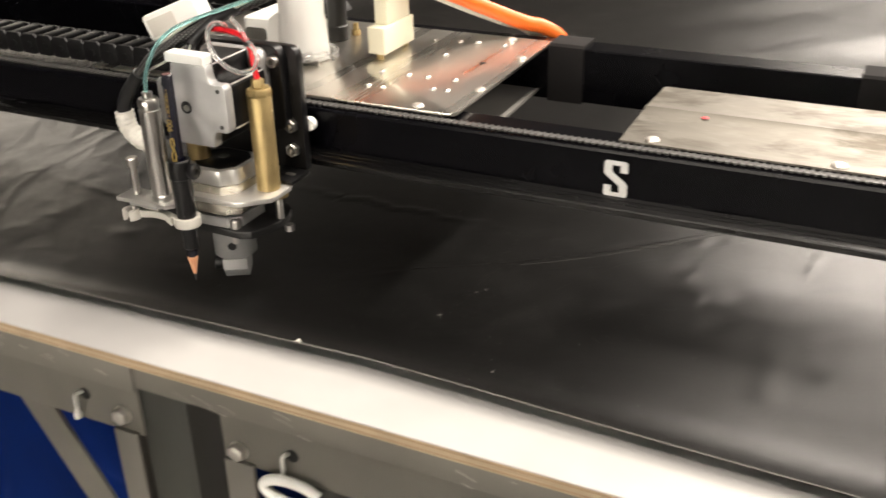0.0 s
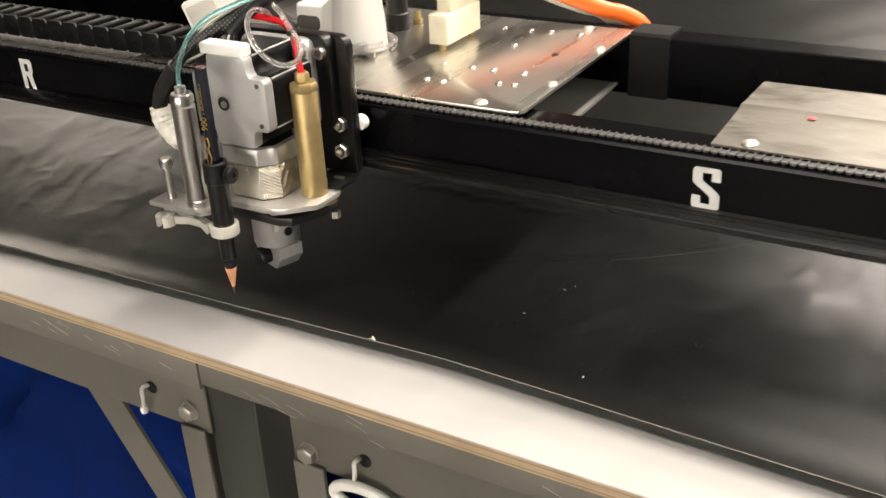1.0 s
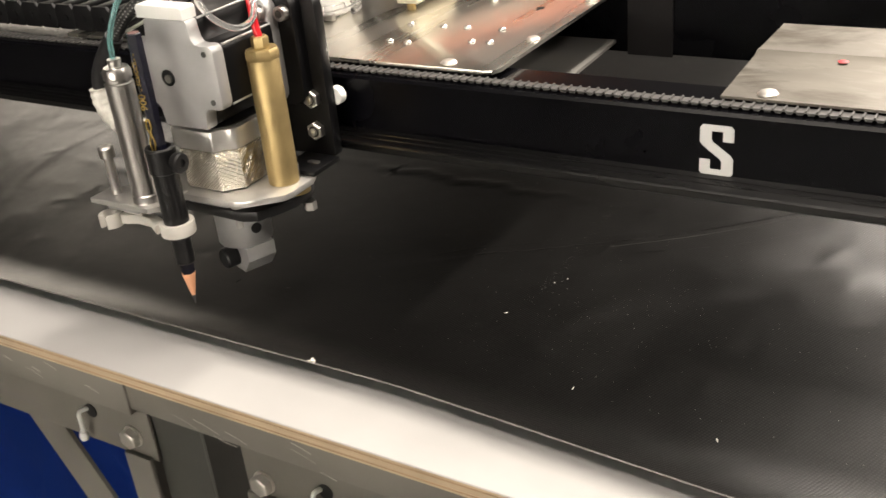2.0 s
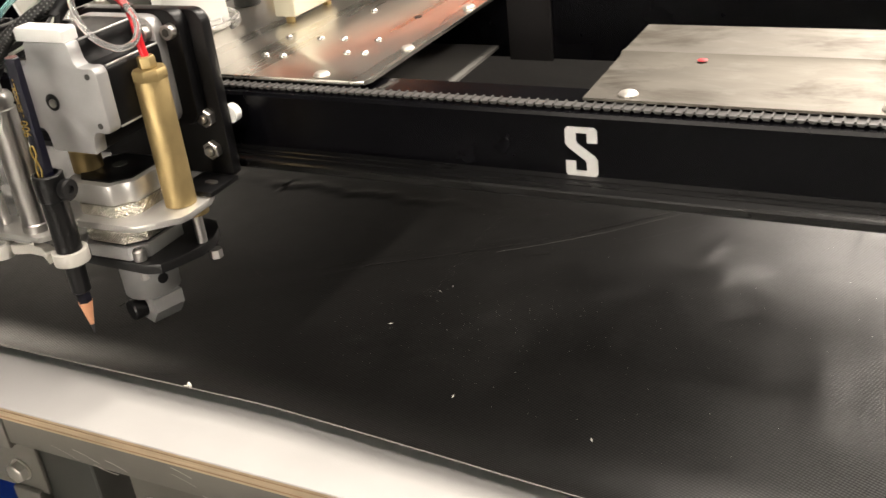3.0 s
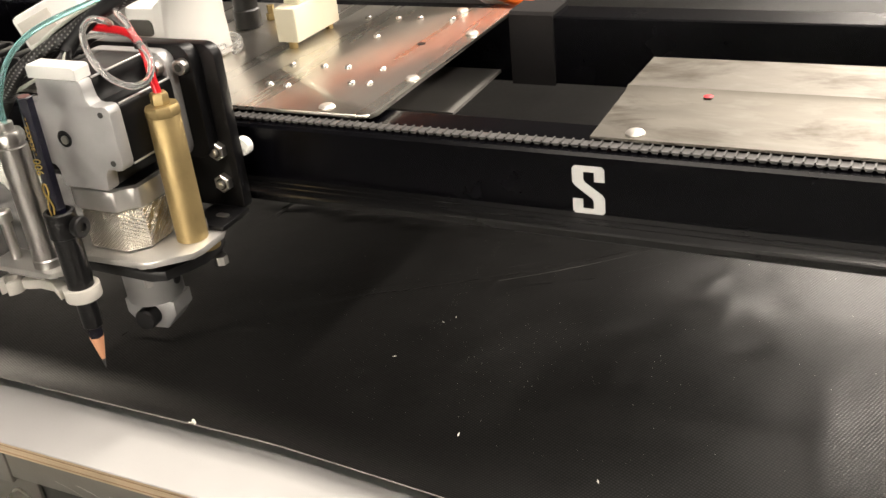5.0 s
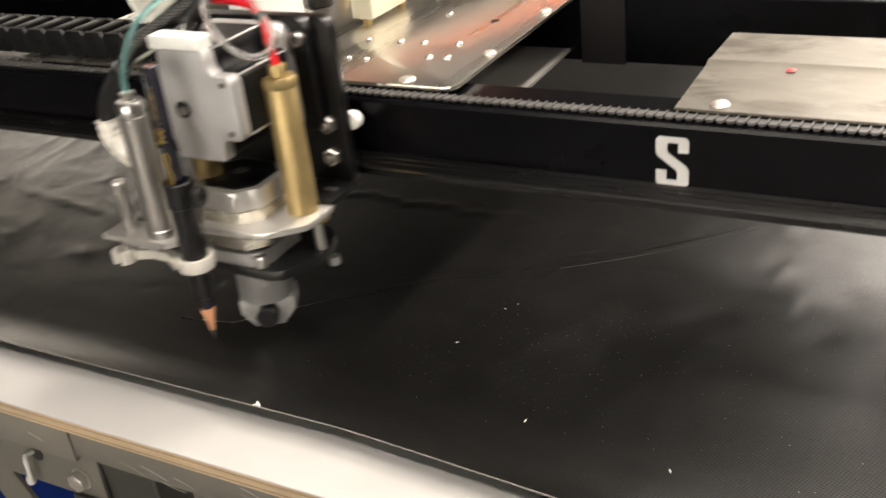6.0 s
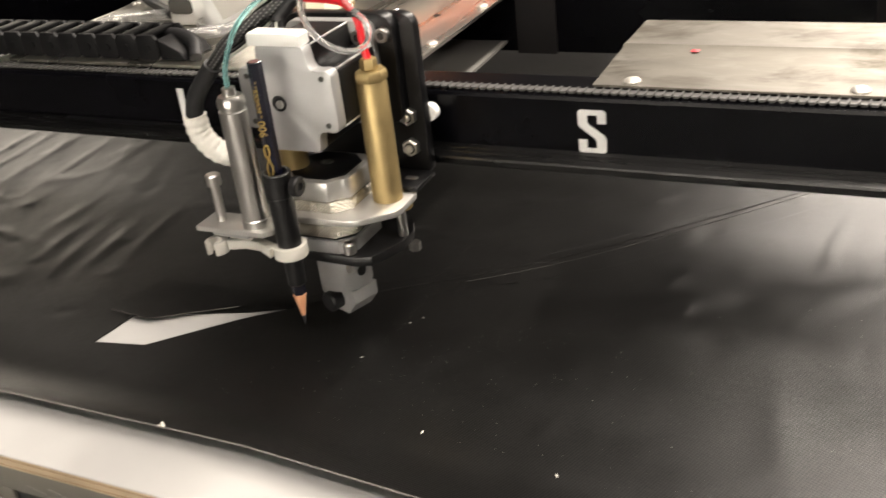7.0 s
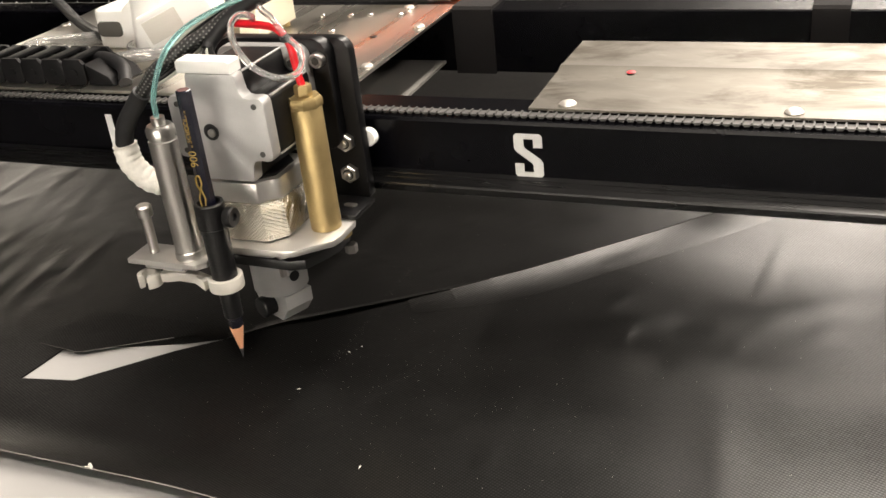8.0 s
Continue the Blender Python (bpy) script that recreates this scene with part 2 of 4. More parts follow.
def sheet_material():
    """Old bare sheet steel: pale rubbed areas, brown tarnish in ragged patches, soft dents."""
    m = material("galvanised_sheet", (0.15, 0.139, 0.121), 0.52, 1, 0.3, 70, rough_vary=0.14, stretch=(0.35, 1, 1))
    nt = m.node_tree
    shader = nt.nodes["Principled BSDF"]
    coord = nt.nodes.new("ShaderNodeTexCoord")
    mp = nt.nodes.new("ShaderNodeMapping")
    mp.inputs["Scale"].default_value = (0.4, 1, 1)
    nt.links.new(coord.outputs["Object"], mp.inputs[0])
    out = shader.inputs["Base Color"].links[0].from_socket
    for scale, low, high, amount, tint in ((26, 0.47, 0.60, 0.85, (0.055, 0.046, 0.034, 1)), (75, 0.52, 0.66, 0.6, (0.185, 0.176, 0.158, 1))):
        n = nt.nodes.new("ShaderNodeTexNoise")
        n.inputs["Scale"].default_value, n.inputs["Detail"].default_value, n.inputs["Roughness"].default_value = scale, 9, 0.62
        n.inputs["Distortion"].default_value = 0.6
        nt.links.new(mp.outputs[0], n.inputs["Vector"])
        r = nt.nodes.new("ShaderNodeMapRange")
        r.inputs[1].default_value, r.inputs[2].default_value, r.inputs[4].default_value = low, high, amount
        nt.links.new(n.outputs["Fac"], r.inputs[0])
        mix = nt.nodes.new("ShaderNodeMix")
        mix.data_type = "RGBA"
        nt.links.new(r.outputs[0], mix.inputs[0])
        nt.links.new(out, mix.inputs[6])
        mix.inputs[7].default_value = tint
        out = mix.outputs[2]
    nt.links.new(out, shader.inputs["Base Color"])
    dent = nt.nodes.new("ShaderNodeTexNoise")
    dent.inputs["Scale"].default_value, dent.inputs["Detail"].default_value = 18, 5
    nt.links.new(mp.outputs[0], dent.inputs["Vector"])
    bn = nt.nodes.new("ShaderNodeBump")
    bn.inputs["Strength"].default_value, bn.inputs["Distance"].default_value = 0.6, 0.003
    nt.links.new(dent.outputs["Fac"], bn.inputs["Height"])
    nt.links.new(bn.outputs[0], shader.inputs["Normal"])
    return m


def foil_material():
    """Metal tape pressed with a crossed pattern, crinkled and slightly tarnished."""
    m = material("crinkled_foil", (0.62, 0.585, 0.50), 0.24, 0.95, 0.3, 160, rough_vary=0.1, stain=0.5, stain_scale=70)
    nt = m.node_tree
    a, b = crossed_waves(nt, 260, ((0, 35, 20), (0, -50, -30)), 2.2)
    add = nt.nodes.new("ShaderNodeMath")
    add.operation = "ADD"
    nt.links.new(a, add.inputs[0])
    nt.links.new(b, add.inputs[1])
    bn = nt.nodes.new("ShaderNodeBump")
    bn.inputs["Strength"].default_value, bn.inputs["Distance"].default_value = 0.9, 0.0003
    nt.links.new(add.outputs[0], bn.inputs["Height"])
    nt.links.new(bn.outputs[0], nt.nodes["Principled BSDF"].inputs["Normal"])
    return m


def braid_material():
    """Black braided sleeve with paler crossing strands."""
    m = material("black_braided_sleeve", (0.012, 0.012, 0.012), 0.45, 0, 0.4, 900)
    nt = m.node_tree
    shader = nt.nodes["Principled BSDF"]
    a, b = crossed_waves(nt, 150, ((0, 45, 0), (0, -45, 0)))
    mul = nt.nodes.new("ShaderNodeMath")
    mul.operation = "MULTIPLY"
    nt.links.new(a, mul.inputs[0])
    nt.links.new(b, mul.inputs[1])
    edge = nt.nodes.new("ShaderNodeMapRange")
    edge.inputs[1].default_value, edge.inputs[2].default_value = 0.45, 0.75
    nt.links.new(mul.outputs[0], edge.inputs[0])
    mix = nt.nodes.new("ShaderNodeMix")
    mix.data_type = "RGBA"
    nt.links.new(edge.outputs[0], mix.inputs[0])
    nt.links.new(shader.inputs["Base Color"].links[0].from_socket, mix.inputs[6])
    mix.inputs[7].default_value = (0.16, 0.16, 0.155, 1)
    nt.links.new(mix.outputs[2], shader.inputs["Base Color"])
    bn = nt.nodes.new("ShaderNodeBump")
    bn.inputs["Strength"].default_value, bn.inputs["Distance"].default_value = 0.8, 0.0004
    nt.links.new(mul.outputs[0], bn.inputs["Height"])
    nt.links.new(bn.outputs[0], shader.inputs["Normal"])
    return m


VINYL = vinyl_material()
LAMINATE = material("white_laminate", (0.46, 0.455, 0.447), LAM_ROUGH, 0, 0.04, 40, 0.15, 900, 0.06, stain=0.12, stain_scale=14)
PLY = material("plywood_edge", (0.52, 0.40, 0.265), 0.7, 0, 0.35, 120, 0.4, 500, stretch=(0.12, 1, 9), stain=0.5, stain_scale=25)
PLY_DARK = material("plywood_glue_line", (0.32, 0.20, 0.11), 0.75, 0, 0.6, 60, 0.4, 300, stretch=(0.15, 1, 1), stain=0.5, stain_scale=18)
GREY_STEEL = material("grey_painted_steel", (0.172, 0.163, 0.142), 0.45, 0, 0.08, 30, 0.15, 700, stain=0.35, stain_scale=12)
SCUFF = material("scratched_paint", (0.42, 0.40, 0.36), 0.5, 0, 0.3, 200)
# shade under the table and inside holes, put into the steel's colour
SHADED_STEEL = material("shaded_steel", (0.055, 0.056, 0.05), 0.38, 0, 0.2, 30, 0.15, 700)
ZINC = material("zinc_plated_bolt", (0.66, 0.63, 0.58), 0.42, 0.8, 0.15, 200, 0.1, 900)
STAINLESS = material("stainless_steel", (0.64, 0.625, 0.60), 0.32, 1, 0.1, 90, 0.08, 500, stretch=(1, 1, 0.1))
BRUSHED = material("brushed_steel_sheet", (0.74, 0.71, 0.65), 0.29, 1, 0.12, 60, 0.12, 300, 0.09, stretch=(1, 0.06, 1), stain=0.25, stain_scale=16)
DULL_SHEET = sheet_material()
LOWER_SHEET = material("dull_aluminium_sheet", (0.34, 0.33, 0.31), 0.5, 0.8, 0.15, 40, 0.15, 300)
ALU = material("cast_aluminium", (0.46, 0.46, 0.456), 0.42, 0.5, 0.1, 120, 0.25, 1200, 0.08)
ALU_BRIGHT = material("machined_aluminium", (0.62, 0.61, 0.585), 0.36, 0.75, 0.08, 140, 0.1, 800)
FOIL = foil_material()
BRASS = material("aged_brass", (0.46, 0.35, 0.165), 0.48, 0.85, 0.22, 110, 0.2, 500, 0.14, stretch=(1, 1, 0.4), stain=0.45, stain_scale=55)
BLACK_ANO = material("black_anodised", (0.0045, 0.0045, 0.005), 0.36, 0, 0.2, 60, 0.12, 1500, 0.08, specular=0.25)
BEAM_BLACK = material("black_beam_paint", (0.0016, 0.0016, 0.0025), 0.26, 0, 0.2, 25, 0.05, 900, 0.06, specular=0.16)
LIP_BLACK = material("worn_black_lip", (0.0025, 0.0025, 0.0027), 0.27, 0, 0.3, 60, 0.1, 700, 0.06, stretch=(0.1, 1, 1), specular=0.62)
BLACK_PLASTIC = material("black_plastic", (0.008, 0.008, 0.0085), 0.4, 0, 0.15, 90, 0.1, 900)
BLACK_PRINT = material("black_printed_plastic", (0.005, 0.005, 0.0055), 0.3, 0, 0.1, 50, 0.5, 260, 0.05, stretch=(0.2, 0.2, 4))
CHAIN_BLACK = material("matt_black_plastic", (0.0035, 0.0035, 0.004), 0.5, 0, 0.2, 90, 0.1, 900, specular=0.2)
SMOKED = material("smoked_plastic", (0.085, 0.083, 0.075), 0.2, 0, 0.2, 40)
BELT_GREY = material("grey_rubber_belt", (0.065, 0.063, 0.061), 0.5, 0, 0.2, 90, 0.2, 900)
VELCRO = material("black_hook_strap", (0.014, 0.013, 0.013), 0.9, 0, 0.4, 900, 0.8, 1800, specular=0.2)
WHITE_PLASTIC = material("white_plastic", (0.86, 0.86, 0.83), 0.4, 0, 0.03, 60, 0.05, 600)
CREAM = material("cream_plastic", (0.72, 0.69, 0.54), 0.42, 0, 0.05, 60, 0.05, 600)
PALE_PRINT = material("pale_grey_printed_plastic", (0.60, 0.58, 0.53), 0.5, 0, 0.05, 80, 0.4, 350, stretch=(0.3, 0.3, 5))
WOOL = material("white_fibre_wrap", (0.78, 0.76, 0.70), 0.9, 0, 0.15, 500, 1.0, 900)
BRAID = braid_material()
HEATSHRINK = material("black_heat_shrink", (0.014, 0.014, 0.015), 0.5, 0, 0.1, 60, 0.3, 300, specular=0.35)
RED = material("red_tube", (0.62, 0.012, 0.02), 0.3, 0, 0.1, 60)
ORANGE = material("orange_cable", (0.85, 0.16, 0.02), 0.4, 0, 0.08, 60)
GREY_CABLE = material("grey_cable", (0.50, 0.52, 0.46), 0.45, 0, 0.08, 60)
TEAL = material("teal_clear_tube", (0.42, 0.78, 0.77), 0.08, 0, 0.1, 60, transmission=0.8)
CLEAR = material("clear_tube", (0.95, 0.95, 0.94), 0.07, 0, 0.05, 300, transmission=0.85)
PENCIL_BLUE = material("navy_pencil_paint", (0.006, 0.006, 0.014), 0.25, 0, 0.1, 60)
PENCIL_END = material("stained_pencil_end", (0.10, 0.045, 0.04), 0.6, 0, 0.2, 400)
PENCIL_WOOD = material("pencil_wood", (0.72, 0.36, 0.20), 0.65, 0, 0.15, 300, 0.4, 500, stretch=(1, 1, 0.15))
RAW_EDGE = material("pale_cloth_backing", (0.20, 0.19, 0.175), 0.8, 0, 0.3, 300)
SCORE = material("scored_cloth", (0.05, 0.049, 0.046), 0.45, 0, 0.6, 150)
GRAPHITE = material("graphite", (0.04, 0.04, 0.045), 0.35, 0.3)
GOLD = material("gold_print", (0.60, 0.42, 0.12), 0.35, 0.7)
LETTER_WHITE = material("white_vinyl_letter", (0.66, 0.66, 0.65), 0.5, 0, 0.04, 90)
BLUE_CLOTH = material("blue_cloth", (0.002, 0.016, 0.12), 0.85, 0, 0.35, 12, 0.5, 700, specular=0.12)
ROOM_WALL = material("painted_wall", (0.22, 0.213, 0.20), 0.8, 0, 0.06, 3)
ROOM_FLOOR = material("concrete_floor", (0.17, 0.163, 0.155), 0.6, 0, 0.2, 4, stain=0.3, stain_scale=3)
ROOM_CEILING = material("ceiling_tile", (0.13, 0.127, 0.122), 0.85, 0, 0.06, 5)
RED_INK = material("red_ink", (0.6, 0.03, 0.04), 0.5, 0)

# ---------------------------------------------------------------- the room
def room():
    bm = bm_new()
    add_box(bm, -7000, 7000, -7000, 7000, -930, -880)
    thing("floor", "bare grey concrete workshop floor", "floor", bm, ROOM_FLOOR, kind="structure")
    bm = bm_new()
    add_box(bm, -7000, 7000, -7000, 7000, 1900, 1950)
    thing("ceiling", "grey tiled workshop ceiling", "ceiling", bm, ROOM_CEILING, kind="structure")
    for name, b in (("wall_north", (-7000, 7000, 7000, 7100)), ("wall_south", (-7000, 7000, -7100, -7000)),
                    ("wall_east", (7000, 7100, -7000, 7000)), ("wall_west", (-7100, -7000, -7000, 7000))):
        bm = bm_new()
        add_box(bm, *b, -880, 1900)
        thing(name, "plain painted workshop wall", "wall", bm, ROOM_WALL, kind="structure")


room()

# ---------------------------------------------------------------- the table
TX0, TX1, TY1 = -1500, 1300, 1700


def cutting_table():
    root = thing("cutting_table", "white laminated plywood table on a grey painted steel frame", "table")
    bm = bm_new()
    add_box(bm, TX0, TX1, -42.6, TY1, -10.5, -2.4, 0.4, 1)
    part("plywood_board", bm, PLY, root, "worn layered plywood edge")
    for z in (-8.6, -4.4):
        bm = bm_new()
        add_box(bm, TX0, TX1, -42.75, -41, z, z + 0.55)
        part("glue_line", bm, PLY_DARK, root, "dark glue line in the plywood")
    bm = bm_new()
    add_box(bm, TX0, TX1, -43, TY1, -2.4, -1.4, 0.4, 1)
    part("laminate_top", bm, LAMINATE, root, "glossy white laminate")
    for name, x0, x1, zb in (("front_rail", TX0, -96, -32), ("front_rail", -94.5, TX1, -27)):
        bm = bm_new()
        add_box(bm, x0, x1, -42, -39, zb, -10.6, 0.8)
        add_box(bm, x0, x1, -38.9, -2, zb, zb + 3, 0.6)
        part(name, bm, GREY_STEEL, root, "grey painted steel rail with scuffs")
    rng = random.Random(12)
    bm = bm_new()
    for k in range(26):
        x, z, n = rng.uniform(-260, 330), rng.uniform(-26, -12), rng.uniform(4, 20)
        add_sweep(bm, [(x, -42.0, z), (x + n * 0.5, -42.02, z - 0.12 * n), (x + n, -42.0, max(-28, z - 0.3 * n))], rng.uniform(0.08, 0.2), 5, 3)
    tagged(part("scuff", bm, SCUFF, root), "pale scratches in the grey paint", kind="stuff")
    for x0, x1, zb, zt in ((TX0, -133, -106, -32.4), (-57, TX1, -102, -27.4)):
        bm = bm_new()
        add_box(bm, x0, x1, -5, -2, zb, zt, 0.8)
        part("apron", bm, GREY_STEEL, root)
    # legs: front strips and the channel behind them, shade put into its colour
    bm = bm_new()
    add_box(bm, -160, -137, -9, -5.3, -880, -103, 0.8)
    add_box(bm, -160, -157, -5.2, 40, -880, -108, 0.4)
    part("leg", bm, GREY_STEEL, root)
    bm = bm_new()
    add_box(bm, -55.5, -30, -9, -5.3, -880, -98, 0.8)
    part("leg", bm, GREY_STEEL, root)
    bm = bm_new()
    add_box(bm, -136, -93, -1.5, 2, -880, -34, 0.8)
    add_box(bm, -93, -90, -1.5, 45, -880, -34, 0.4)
    part("leg_channel", bm, SHADED_STEEL, root, "steel leg channel with its shade put into the colour")
    bm = bm_new()
    add_prism(bm, [(-275, -106.3), (-238, -106.3), (-66, -400), (-103, -400)], 2, 5, "y")
    part("brace", bm, GREY_STEEL, root, "diagonal grey steel brace")
    # rear brace in the same darkened steel
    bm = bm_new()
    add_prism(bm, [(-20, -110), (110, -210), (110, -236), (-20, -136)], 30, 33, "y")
    part("brace", bm, SHADED_STEEL, root)
    for x, z in ((-150.8, -90), (-43, -89.5)):
        bm = bm_new()
        add_lathe(bm, [(7.9, -5.2), (7.9, -6.0)], 24, (x, 0, z), "y")
        add_lathe(bm, [(7.2, -6.3), (7.2, -10.4), (6.6, -11.2), (5.6, -11.6)], 6, (x, 0, z), "y")
        part("bolt", bm, ZINC, root, "zinc plated hexagon bolt")
    for x, z, s in ((-187, -81, -1), (3, -80, 1)):
        # solid black disc: the slot's inner shade is put into its colour
        bm = bm_new()
        add_lathe(bm, [(5.2, -5.1), (5.2, -5.6)], 20, (x, 0, z), "y")
        part("slot", bm, BLACK_PLASTIC, root, "slot drawn as a dark disc")
        bm = bm_new()
        add_sweep(bm, [(x - 3, -5, z + 1), (x - 4, -11, z + 1), (x - 4, -12, z - 8), (x - 5, -12, z - 17)], 1.6, 8)
        add_lathe(bm, [(2.6, 0), (3.2, 3), (2.4, 6)], 12, (x - 5, -12, z - 20), "z")
        part("cable_tie", bm, WHITE_PLASTIC, root, "white nylon cable tie")
    return root


cutting_table()


def cable_loop():
    bm = bm_new()
    pts = [(-14 + 24 * math.cos(a) + 20, -14, -106 + 10 * math.sin(a)) for a in np.linspace(0.4, 6.0, 9)]
    add_sweep(bm, pts + [(60, -13, -118), (140, -12, -122), (220, -12, -126)], 4, 10)
    thing("cable", "off-white cable looped under the table edge", "cable", bm, WHITE_PLASTIC)


cable_loop()


def blue_bag():
    bm = bm_new()
    bmesh.ops.create_icosphere(bm, subdivisions=5, radius=1)
    for v in bm.verts:
        p = v.co.copy()
        f = noise.fractal(p * 2.2, 1.0, 2.0, 4)
        fold = abs(math.sin(p.x * 7 + p.z * 4 + 2.6 * f))
        r = 1 + 0.22 * f + 0.2 * fold
        v.co = Vector((p.x * 430 * r - 420, p.y * 210 * r + 300, max(p.z * 340 * r, -430) - 450))
    thing("blue_bag", "crumpled dark blue cloth bag stowed under the table", "bag", bm, BLUE_CLOTH, smooth=0).data.shade_smooth()


blue_bag()

# ---------------------------------------------------------------- the cloth on the table
FRONT_CUT = [(-98, 58), (-63, 64), (-21, 105), (5, 125), (30, 145), (59, 162), (140, 218), (208, 281), (265, 338), (330, 410)]
def smooth_line(line, n=4):
    return [(p.x, p.y) for p in smooth_path([(x, y, 0) for x, y in line], n)]


FRONT_CUT = FRONT_CUT[:3] + smooth_line(FRONT_CUT[3:])
REAR_CUT = [(-98, 58), (-94, 90), (-20, 114)] + [(x, y + 0.4) for x, y in FRONT_CUT[3:]]


def line_at(line, x):
    if x <= line[0][0]:
        return line[0][1]
    for (x0, y0), (x1, y1) in zip(line, line[1:]):
        if x <= x1:
            return y0 + (y1 - y0) * (x - x0) / (x1 - x0)
    return line[-1][1]


def bulge(x, y, cx, cy, rx, ry, turn=0):
    c, s = math.cos(radians(turn)), math.sin(radians(turn))
    u, v = (x - cx) * c + (y - cy) * s, -(x - cx) * s + (y - cy) * c
    return math.exp(-(u / rx) ** 2 - (v / ry) ** 2)


DENTS = [(255, 157, 9, 5, 0, -0.7), (232, 190, 14, 6, 10, 0.9), (262, 196, 10, 6, 0, -0.8), (190, 150, 22, 9, 30, -0.6), (300, 90, 9, 40, 8, 0.45),
         (120, 110, 40, 10, 60, 0.5), (-315, 257, 12, 8, 0, 1.5), (-227, 105, 12, 9, 0, 1.2), (-430, 300, 4, 60, 4, 1.3), (-405, 290, 3, 70, 5, 1.1), (-372, 300, 4, 50, 6, 1.0), (-330, 300, 3, 45, 6, 1.1), (-290, 330, 3, 40, 5, 0.9), (-345, 215, 14, 3, 0, 1.2),
         (-180, 165, 4, 34, 10, 1.2), (-200, 150, 5, 30, 12, 1.1), (-225, 165, 4, 30, 8, 0.9), (-160, 190, 4, 40, 10, 1.0), (-250, 200, 5, 30, 0, 0.8), (-300, 165, 60, 4, -8, 0.9), (330, 230, 30, 10, 30, 0.9)]


# small bumps of the worn cloth, scattered at random
scatter = random.Random(21)
DENTS += [(scatter.uniform(60, 350), scatter.uniform(40, 320), scatter.uniform(3, 8), scatter.uniform(3, 6), scatter.uniform(0, 90), scatter.choice((-0.3, 0.3, 0.4, 0.5))) for _ in range(30)]
DENTS += [(scatter.uniform(-460, -140), scatter.uniform(80, 340), scatter.uniform(4, 10), scatter.uniform(3, 6), scatter.uniform(0, 90), scatter.choice((-0.5, 0.6, 0.8))) for _ in range(22)]
DENTS += [(305, 275, 3, 32, -6, 0.6), (215, 268, 7, 4, 20, 0.7), (222, 214, 8, 4, 60, 0.6)]


def relief(x, y):
    """Height of the cloth in millimetres: slack waves, dents and long creases."""
    p = Vector((x * 0.006, y * 0.006, 0))
    z = 0.32 * noise.noise(p) + 0.14 * noise.noise(p * 4.1)
    for cx, cy, rx, ry, turn, h in DENTS:
        if abs(x - cx) < 3 * max(rx, ry) and abs(y - cy) < 3 * max(rx, ry):
            z += h * (0.6 if x < -100 else 1.0) * bulge(x, y, cx, cy, rx, ry, turn)
    left = min(1, max(0, (-120 - x) / 250))
    if left > 0:
        q = Vector(((x + 0.12 * y) * 0.026, y * 0.007, 3.3))
        z += left * 0.65 * noise.noise(q)
        ridge = 1 - abs(noise.noise(Vector(((x + 0.55 * y) * 0.021, (y - 0.4 * x) * 0.006, 5.7)))) * 3.2
        z += left * 0.45 * max(0, ridge) ** 3
        fine = 1 - abs(noise.noise(Vector(((x + 0.7 * y) * 0.055, (y - 0.5 * x) * 0.013, 9.1)))) * 3.0
        z += left * 0.30 * max(0, fine) ** 2
    z += 1.5 * bulge(x, y + 2.5 * math.sin(x / 9) + 1.5 * math.sin(x / 3.7), -40, 239, 90, 2.6, -2)
    far = min(1, max(0, (y - 480) / 300))
    if far > 0:
        q = Vector(((x + y) * 0.002, (x - y) * 0.006, 8.1))
        z += far * 6 * (noise.noise(q) + 0.9)
    return z - 0.15


def cloth_sheet(name, lower, upper, xs, rows, grow, parent, lift=0.0, curl=0.0, thick=0.0006, origin=(0, 0)):
    """A sheet between two lines y = lower(x) and y = upper(x)."""
    verts, faces = [], []
    for x in xs:
        a, b = lower(x), upper(x)
        for k in range(rows + 1):
            y = a + (b - a) * (k / rows) ** grow
            verts.append(((x - origin[0]) * MM, (y - origin[1]) * MM, (relief(x, y) + lift * (1 - 0.8 * k / rows) + curl * max(0, 1 - 1.6 * k / rows) ** 2) * MM))
    n = rows + 1
    for i in range(len(xs) - 1):
        for k in range(rows):
            faces.append((i * n + k, (i + 1) * n + k, (i + 1) * n + k + 1, i * n + k + 1))
    if thick:
        # underside and cut edges, with corners of their own
        top = len(verts)
        verts += [(x, y, z - thick) for x, y, z in verts]
        faces += [tuple(top + i for i in reversed(f)) for f in faces]
        for k in (0, rows):
            line = [i * n + k for i in range(len(xs))]
            o = len(verts)
            verts += [verts[i] for i in line] + [verts[top + i] for i in line]
            m = len(line)
            faces += [(o + i, o + i + 1, o + m + i + 1, o + m + i) if k else (o + i + 1, o + i, o + m + i, o + m + i + 1) for i in range(m - 1)]
    data = bpy.data.meshes.new(name)
    data.from_pydata(verts, [], faces)
    data.materials.append(VINYL)
    data.shade_smooth()
    ob = new(name, data)
    ob.parent = parent
    return ob


XS = sorted(set(list(np.arange(-1450, -520, 14)) + list(np.arange(-520, 460, 4)) + list(np.arange(460, 1300, 14)) + [p[0] for p in FRONT_CUT] + [-96.0, -94.0]))
HEM = 27.0


def ease(a, b, x):
    t = min(1, max(0, (x - a) / (b - a)))
    return t * t * (3 - 2 * t)


def lip_shape(side, x):
    """Width of the freed strip beside the cut and how far its edge stands up, in millimetres."""
    if side < 0:
        return 10 + 14 * ease(59, 160, x), 0.02 + LIP_BOW * ease(62, 150, x)
    return 9.0, 0.3 + REAR_BOW * ease(0, 60, x)


